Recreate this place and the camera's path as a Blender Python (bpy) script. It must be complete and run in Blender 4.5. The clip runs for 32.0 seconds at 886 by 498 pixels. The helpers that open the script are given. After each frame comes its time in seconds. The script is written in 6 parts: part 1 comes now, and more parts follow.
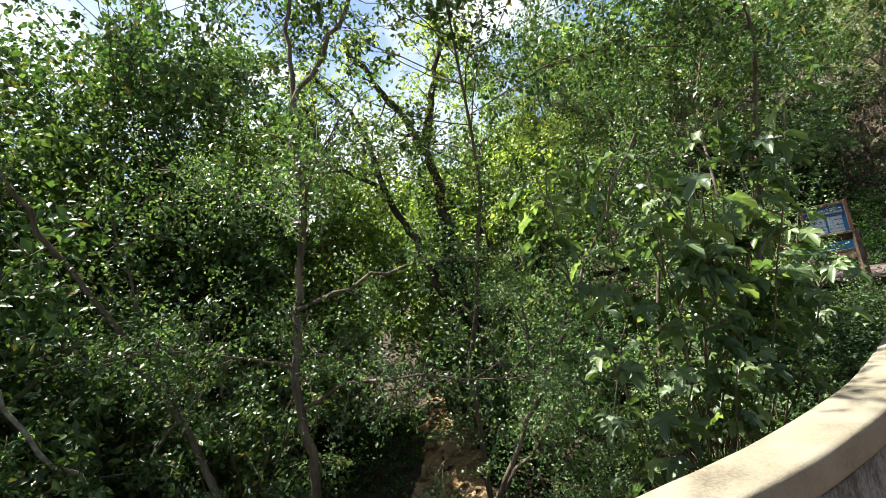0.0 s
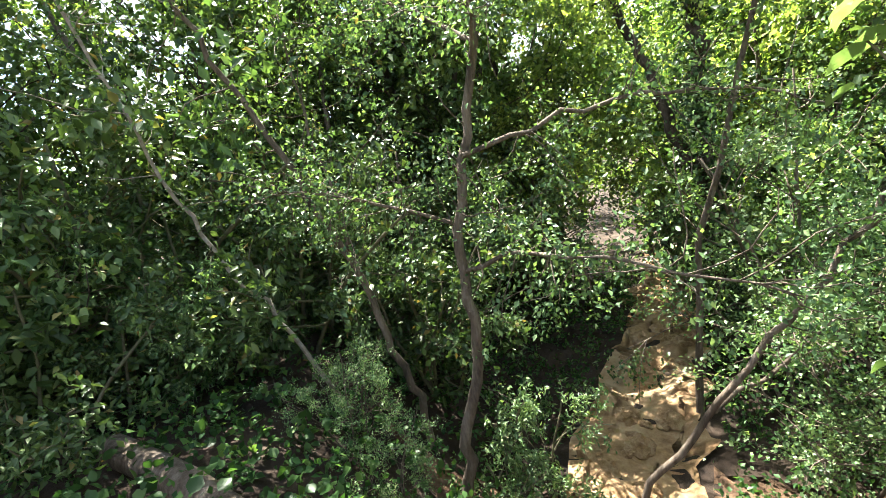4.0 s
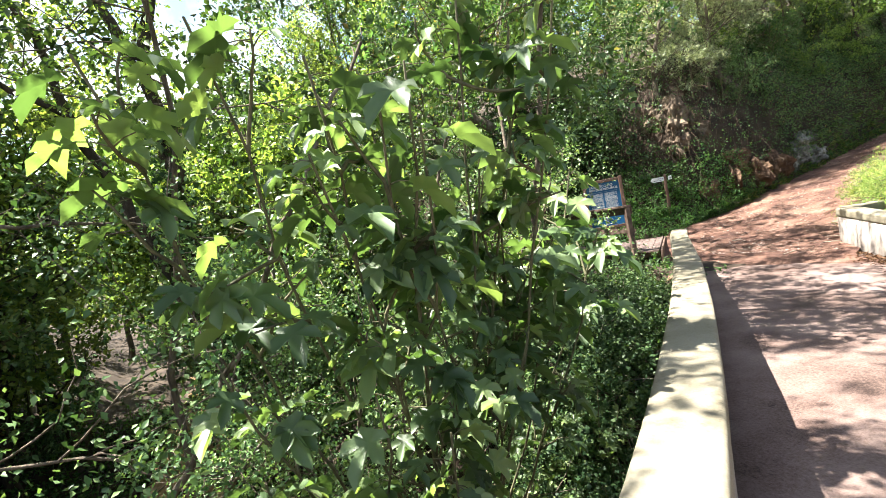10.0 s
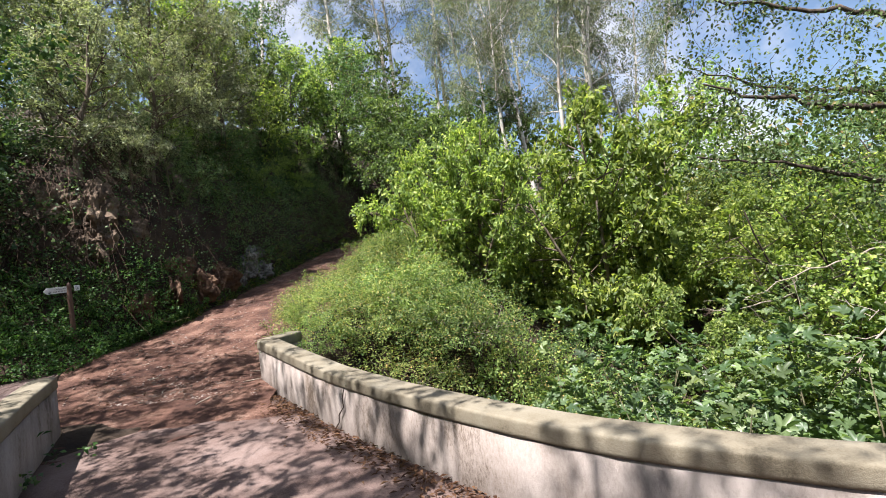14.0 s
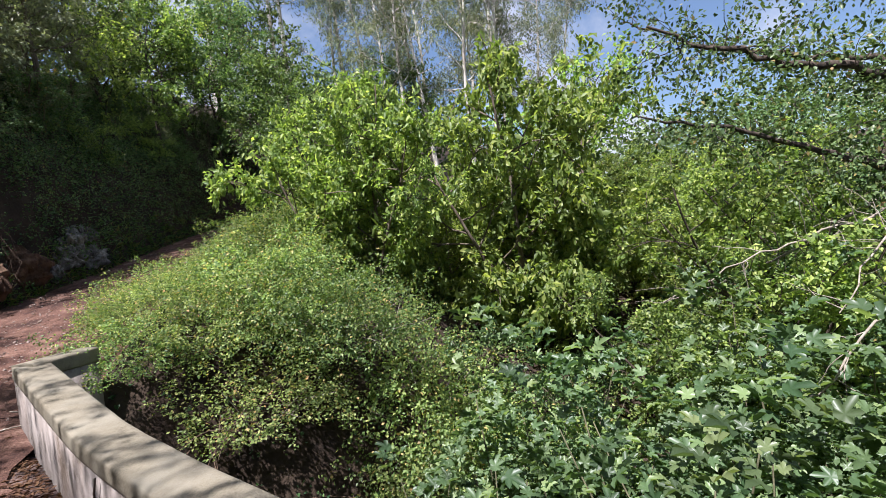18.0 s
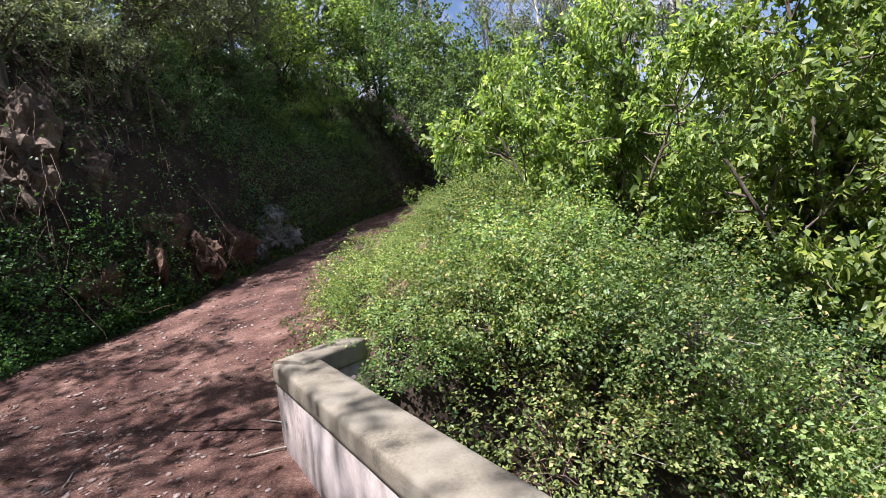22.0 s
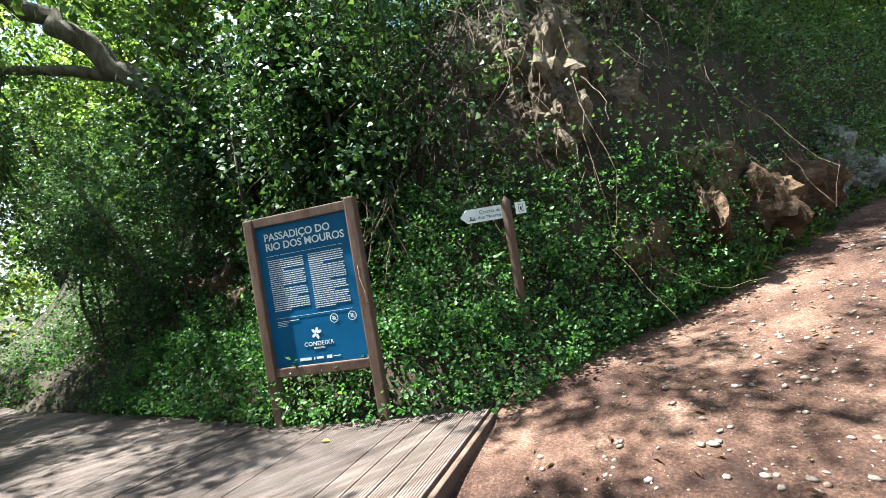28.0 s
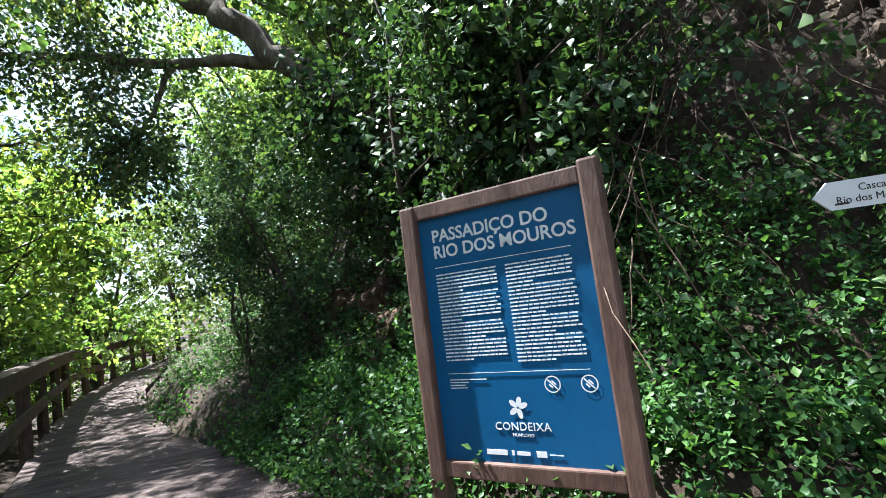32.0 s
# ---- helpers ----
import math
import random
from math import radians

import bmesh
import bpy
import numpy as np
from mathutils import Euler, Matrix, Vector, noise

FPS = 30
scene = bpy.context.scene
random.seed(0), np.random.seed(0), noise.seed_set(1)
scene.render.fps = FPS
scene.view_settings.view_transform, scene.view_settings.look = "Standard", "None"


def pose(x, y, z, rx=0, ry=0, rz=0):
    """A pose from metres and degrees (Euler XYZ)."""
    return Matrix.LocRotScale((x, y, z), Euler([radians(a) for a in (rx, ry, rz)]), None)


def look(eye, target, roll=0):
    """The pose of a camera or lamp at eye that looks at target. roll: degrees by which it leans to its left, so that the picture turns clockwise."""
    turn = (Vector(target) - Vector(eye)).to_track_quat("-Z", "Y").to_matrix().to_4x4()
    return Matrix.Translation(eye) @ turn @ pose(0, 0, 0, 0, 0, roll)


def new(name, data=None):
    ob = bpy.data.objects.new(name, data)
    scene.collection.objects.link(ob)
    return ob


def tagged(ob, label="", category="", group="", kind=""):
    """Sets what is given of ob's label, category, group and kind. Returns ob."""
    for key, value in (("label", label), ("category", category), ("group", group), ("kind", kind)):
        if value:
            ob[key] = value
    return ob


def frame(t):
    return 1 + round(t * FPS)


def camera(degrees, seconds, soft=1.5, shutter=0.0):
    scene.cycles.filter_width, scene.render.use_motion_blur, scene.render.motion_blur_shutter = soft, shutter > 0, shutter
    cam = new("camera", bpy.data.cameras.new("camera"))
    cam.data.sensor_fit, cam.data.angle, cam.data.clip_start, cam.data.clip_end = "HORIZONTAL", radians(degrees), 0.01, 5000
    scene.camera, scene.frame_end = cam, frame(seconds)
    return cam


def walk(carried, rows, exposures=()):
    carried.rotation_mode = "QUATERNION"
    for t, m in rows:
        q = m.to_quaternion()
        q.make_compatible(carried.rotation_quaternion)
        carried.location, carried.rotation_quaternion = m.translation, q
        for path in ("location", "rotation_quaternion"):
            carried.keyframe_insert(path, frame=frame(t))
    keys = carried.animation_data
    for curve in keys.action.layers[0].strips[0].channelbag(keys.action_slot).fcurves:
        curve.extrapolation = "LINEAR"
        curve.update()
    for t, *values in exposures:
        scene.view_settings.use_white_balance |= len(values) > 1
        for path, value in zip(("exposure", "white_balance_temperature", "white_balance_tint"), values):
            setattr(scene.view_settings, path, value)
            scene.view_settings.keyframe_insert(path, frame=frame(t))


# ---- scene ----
cam = camera(85.2, 32.0, soft=0.52)
PATH = [
    (0.0, (3.928, -1.249, 1.618), (0.983, -0.736, 1.873), -10.6),
    (0.5, (3.575, -1.097, 1.682), (0.618, -0.614, 1.825), -8.3),
    (1.0, (3.245, -0.908, 1.676), (0.246, -0.899, 1.758), -7.6),
    (1.5, (2.983, -0.882, 1.714), (0.003, -1.218, 1.672), -7.0),
    (2.0, (2.838, -0.855, 1.708), (-0.110, -1.391, 1.553), -6.7),
    (2.5, (2.812, -0.868, 1.703), (-0.077, -1.646, 1.477), -5.4),
    (3.0, (2.734, -0.880, 1.660), (-0.135, -1.708, 1.375), -6.0),
    (3.5, (2.683, -0.888, 1.626), (-0.156, -1.783, 1.257), -6.8),
    (4.0, (2.670, -0.886, 1.597), (-0.133, -1.844, 1.119), -7.6),
    (4.5, (2.642, -0.877, 1.554), (-0.149, -1.724, 0.853), -9.0),
    (6.5, (2.654, -0.912, 1.469), (-0.140, -1.370, 0.477), -9.1),
    (7.0, (2.661, -0.887, 1.485), (-0.150, -1.297, 0.523), -9.5),
    (7.5, (2.672, -0.821, 1.522), (-0.205, -0.946, 0.679), -10.3),
    (8.0, (2.747, -0.713, 1.546), (-0.189, -0.613, 0.938), -12.3),
    (8.5, (2.823, -0.458, 1.622), (-0.142, -0.277, 1.199), -12.9),
    (9.0, (2.701, -0.288, 1.649), (-0.192, 0.466, 1.407), -11.4),
    (9.5, (2.526, 0.042, 1.579), (-0.200, 1.284, 1.420), -11.0),
    (10.0, (2.413, 0.513, 1.529), (-0.212, 1.957, 1.381), -9.5),
    (10.5, (2.360, 0.857, 1.657), (-0.204, 2.411, 1.551), -9.2),
    (11.0, (2.429, 1.268, 1.711), (-0.013, 3.009, 1.696), -9.3),
    (11.5, (2.264, 1.639, 1.714), (-0.079, 3.512, 1.754), -8.9),
    (12.0, (2.033, 1.907, 1.727), (-0.025, 4.089, 1.787), -9.3),
    (12.5, (1.965, 2.102, 1.709), (0.537, 4.740, 1.787), -8.3),
    (13.0, (1.992, 2.550, 1.751), (1.022, 5.388, 1.779), -6.2),
    (13.5, (1.903, 3.132, 1.688), (1.392, 6.088, 1.711), -5.4),
    (14.0, (1.909, 3.550, 1.676), (1.662, 6.540, 1.710), -6.0),
    (14.5, (1.895, 3.941, 1.646), (1.781, 6.939, 1.698), -6.3),
    (15.0, (1.861, 4.293, 1.609), (2.101, 7.283, 1.671), -6.5),
    (15.5, (2.034, 4.475, 1.539), (2.441, 7.447, 1.569), -7.5),
    (17.5, (2.124, 5.271, 1.561), (2.384, 8.260, 1.527), -6.6),
    (18.0, (2.017, 5.532, 1.546), (2.365, 8.510, 1.442), -5.7),
    (18.5, (1.937, 5.801, 1.540), (2.673, 8.702, 1.335), -7.1),
    (19.0, (1.841, 6.072, 1.517), (2.778, 8.912, 1.281), -8.9),
    (19.5, (1.640, 6.325, 1.487), (2.543, 9.177, 1.266), -8.9),
    (20.0, (1.243, 6.506, 1.464), (1.843, 9.440, 1.286), -8.2),
    (20.5, (0.858, 6.773, 1.447), (1.010, 9.765, 1.298), -7.6),
    (21.0, (0.571, 7.101, 1.444), (0.378, 10.092, 1.329), -7.1),
    (21.5, (0.326, 7.322, 1.401), (-0.022, 10.300, 1.308), -6.7),
    (22.0, (0.078, 7.485, 1.399), (-0.341, 10.454, 1.321), -6.6),
    (22.5, (-0.115, 7.690, 1.422), (-0.799, 10.610, 1.360), -7.0),
    (23.0, (-0.361, 7.899, 1.400), (-1.247, 10.765, 1.353), -7.0),
    (23.5, (-0.659, 8.034, 1.399), (-1.616, 10.876, 1.365), -6.9),
    (24.0, (-0.892, 8.252, 1.391), (-2.147, 10.977, 1.368), -7.6),
    (24.5, (-1.161, 8.438, 1.352), (-2.728, 10.996, 1.323), -7.3),
    (25.0, (-1.549, 8.469, 1.384), (-3.202, 10.971, 1.329), -6.9),
    (25.5, (-1.866, 8.483, 1.441), (-3.741, 10.825, 1.373), -6.9),
    (27.5, (-2.519, 8.942, 1.458), (-4.953, 10.695, 1.499), -8.3),
    (28.0, (-2.690, 9.016, 1.459), (-5.163, 10.713, 1.515), -8.7),
    (28.5, (-2.945, 9.076, 1.546), (-5.642, 10.387, 1.623), -11.9),
    (29.0, (-3.181, 9.117, 1.489), (-6.145, 9.560, 1.639), -14.9),
    (29.5, (-3.384, 9.150, 1.507), (-6.360, 8.809, 1.668), -15.6),
    (30.0, (-3.612, 9.196, 1.453), (-6.608, 9.156, 1.597), -12.0),
    (30.5, (-3.873, 9.295, 1.441), (-6.816, 9.847, 1.625), -6.0),
    (31.0, (-4.073, 9.381, 1.430), (-6.969, 10.131, 1.662), -3.8),
    (31.5, (-4.205, 9.433, 1.480), (-7.094, 10.195, 1.750), -5.7),
    (32.0, (-4.423, 9.380, 1.543), (-7.270, 10.282, 1.831), -6.5),
]
walk(cam, [(t, look(eye, target, roll)) for t, eye, target, roll in PATH],
     exposures=[(0.0, 2.15, 6550, 5), (1.0, 2.5, 6550, 5), (2.0, 3.0, 6550, 5), (4.0, 3.5, 6550, 7), (7.0, 3.62, 6550, 5), (9.0, 3.44, 6550, 5), (10.0, 2.98, 6550, 6),
                (12.0, 2.58, 6400, 13), (13.0, 2.22, 6350, 16), (15.0, 1.55, 6250, 11), (20.0, 1.56, 5850, 20), (23.0, 1.78, 5850, 19), (25.0, 2.05, 6100, 14), (27.0, 2.60, 6250, 10), (28.0, 2.93, 5950, -5), (29.0, 2.85, 5900, -4),
                (30.0, 2.76, 5850, 0), (32.0, 2.84, 5650, 6)])

# ---------------------------------------------------------------- light
SUN_DIR = Vector((-0.33, -0.39, 1.0)).normalized()      # towards the sun
world = bpy.data.worlds.new("sky")
scene.world = world
world.use_nodes = True


def build_sky():
    nt = world.node_tree
    nt.nodes.clear()
    out = nt.nodes.new("ShaderNodeOutputWorld")
    bg = nt.nodes.new("ShaderNodeBackground")
    sky = nt.nodes.new("ShaderNodeTexSky")
    sky.sky_type = "NISHITA"
    sky.sun_disc = False
    sky.sun_elevation = math.asin(SUN_DIR.z)
    sky.sun_rotation = math.atan2(SUN_DIR.x, SUN_DIR.y)
    tc = nt.nodes.new("ShaderNodeTexCoord")
    noi = nt.nodes.new("ShaderNodeTexNoise")
    noi.inputs["Scale"].default_value = 2.6
    noi.inputs["Detail"].default_value = 7.0
    noi.inputs["Roughness"].default_value = 0.58
    ramp = nt.nodes.new("ShaderNodeValToRGB")
    ramp.color_ramp.elements[0].position = 0.46
    ramp.color_ramp.elements[1].position = 0.62
    mix = nt.nodes.new("ShaderNodeMixRGB")
    mix.inputs[2].default_value = (5.6, 5.8, 6.2, 1)
    nt.links.new(tc.outputs["Generated"], noi.inputs["Vector"])
    nt.links.new(noi.outputs["Fac"], ramp.inputs["Fac"])
    nt.links.new(ramp.outputs["Color"], mix.inputs["Fac"])
    nt.links.new(sky.outputs["Color"], mix.inputs[1])
    nt.links.new(mix.outputs["Color"], bg.inputs["Color"])
    bg.inputs["Strength"].default_value = 0.052
    nt.links.new(bg.outputs["Background"], out.inputs["Surface"])


build_sky()
sun = new("sun", bpy.data.lights.new("sun", "SUN"))
sun.data.energy = 5.0
sun.data.angle = radians(0.6)
sun.data.color = (1.0, 0.955, 0.885)
sun.matrix_world = look(SUN_DIR * 60, (0, 0, 0))

# ---------------------------------------------------------------- materials


def mat(name):
    m = bpy.data.materials.new(name)
    m.use_nodes = True
    m.node_tree.nodes.clear()
    return m, m.node_tree


def N(nt, kind, **values):
    n = nt.nodes.new(kind)
    for k, v in values.items():
        n.inputs[k.replace("_", " ")].default_value = v
    return n


def ramp_node(nt, stops):
    r = nt.nodes.new("ShaderNodeValToRGB")
    els = r.color_ramp.elements
    while len(els) < len(stops):
        els.new(0.5)
    for e, (p, c) in zip(els, stops):
        e.position = p
        e.color = (*c, 1)
    return r


def solid(name, stops, scale=6.0, rough=0.85, bump=0.3, bump_scale=60.0, fine=0.35, metal=0.0, dist=0.01, stretch=(1, 1, 1), per_object=0.0):
    """A rough surface with colour varied at two scales and a fine relief."""
    m, nt = mat(name)
    out = N(nt, "ShaderNodeOutputMaterial")
    bs = N(nt, "ShaderNodeBsdfPrincipled", Roughness=rough, Metallic=metal)
    bs.inputs["Specular IOR Level"].default_value = 0.3
    tc = N(nt, "ShaderNodeTexCoord")
    mp = N(nt, "ShaderNodeMapping")
    mp.inputs["Scale"].default_value = stretch
    nt.links.new(tc.outputs["Object"], mp.inputs["Vector"])
    n1 = N(nt, "ShaderNodeTexNoise", Scale=scale, Detail=8.0, Roughness=0.65)
    n2 = N(nt, "ShaderNodeTexNoise", Scale=bump_scale, Detail=6.0, Roughness=0.7)
    nt.links.new(mp.outputs["Vector"], n1.inputs["Vector"])
    nt.links.new(mp.outputs["Vector"], n2.inputs["Vector"])
    add = N(nt, "ShaderNodeMath")
    add.operation = "MULTIPLY_ADD"
    add.inputs[1].default_value = fine
    nt.links.new(n2.outputs["Fac"], add.inputs[0])
    sub = N(nt, "ShaderNodeMath")
    sub.operation = "ADD"
    sub.inputs[1].default_value = -fine / 2
    nt.links.new(n1.outputs["Fac"], sub.inputs[0])
    nt.links.new(sub.outputs[0], add.inputs[2])
    r = ramp_node(nt, stops)
    nt.links.new(add.outputs[0], r.inputs["Fac"])
    col = r.outputs["Color"]
    if per_object:
        oi = N(nt, "ShaderNodeObjectInfo")
        mr = N(nt, "ShaderNodeMapRange")
        mr.inputs["To Min"].default_value = 1 - per_object
        mr.inputs["To Max"].default_value = 1 + per_object
        nt.links.new(oi.outputs["Random"], mr.inputs["Value"])
        hs = N(nt, "ShaderNodeHueSaturation")
        nt.links.new(mr.outputs["Result"], hs.inputs["Value"])
        nt.links.new(col, hs.inputs["Color"])
        col = hs.outputs["Color"]
    nt.links.new(col, bs.inputs["Base Color"])
    bp = N(nt, "ShaderNodeBump", Strength=bump, Distance=dist)
    nt.links.new(n2.outputs["Fac"], bp.inputs["Height"])
    nt.links.new(bp.outputs["Normal"], bs.inputs["Normal"])
    nt.links.new(bs.outputs["BSDF"], out.inputs["Surface"])
    return m


def leafy(name, stops, trans=0.38, rough=0.42, vary=0.15, gloss=0.28, glow=1.0):
    """Leaves: each its own shade, light shining through."""
    m, nt = mat(name)
    out = N(nt, "ShaderNodeOutputMaterial")
    geo = N(nt, "ShaderNodeNewGeometry")
    r = ramp_node(nt, stops)
    nt.links.new(geo.outputs["Random Per Island"], r.inputs["Fac"])
    oi = N(nt, "ShaderNodeObjectInfo")
    mr = N(nt, "ShaderNodeMapRange")
    mr.inputs["To Min"].default_value = 1 - 2 * vary
    mr.inputs["To Max"].default_value = 1 + 2 * vary
    nt.links.new(oi.outputs["Random"], mr.inputs["Value"])
    hs = N(nt, "ShaderNodeHueSaturation")
    nt.links.new(mr.outputs["Result"], hs.inputs["Value"])
    hue = N(nt, "ShaderNodeMapRange")
    hue.inputs["From Max"].default_value = 0.17
    hue.inputs["To Min"].default_value = 0.495
    hue.inputs["To Max"].default_value = 0.53
    wrap = N(nt, "ShaderNodeMath")
    wrap.operation = "MODULO"
    wrap.inputs[1].default_value = 0.17
    nt.links.new(oi.outputs["Random"], wrap.inputs[0])
    nt.links.new(wrap.outputs[0], hue.inputs["Value"])
    nt.links.new(hue.outputs["Result"], hs.inputs["Hue"])
    nt.links.new(r.outputs["Color"], hs.inputs["Color"])
    bs = N(nt, "ShaderNodeBsdfPrincipled", Roughness=rough)
    bs.inputs["Specular IOR Level"].default_value = gloss
    tr = N(nt, "ShaderNodeBsdfTranslucent")
    tint = N(nt, "ShaderNodeMixRGB")
    tint.blend_type = "MULTIPLY"
    tint.inputs["Fac"].default_value = 1.0
    tint.inputs[2].default_value = (1.3 * glow, 1.4 * glow, 0.6 * glow, 1)
    nt.links.new(hs.outputs["Color"], bs.inputs["Base Color"])
    nt.links.new(hs.outputs["Color"], tint.inputs[1])
    nt.links.new(tint.outputs["Color"], tr.inputs["Color"])
    mx = N(nt, "ShaderNodeMixShader", Fac=trans)
    nt.links.new(bs.outputs["BSDF"], mx.inputs[1])
    nt.links.new(tr.outputs["BSDF"], mx.inputs[2])
    nt.links.new(mx.outputs["Shader"], out.inputs["Surface"])
    return m


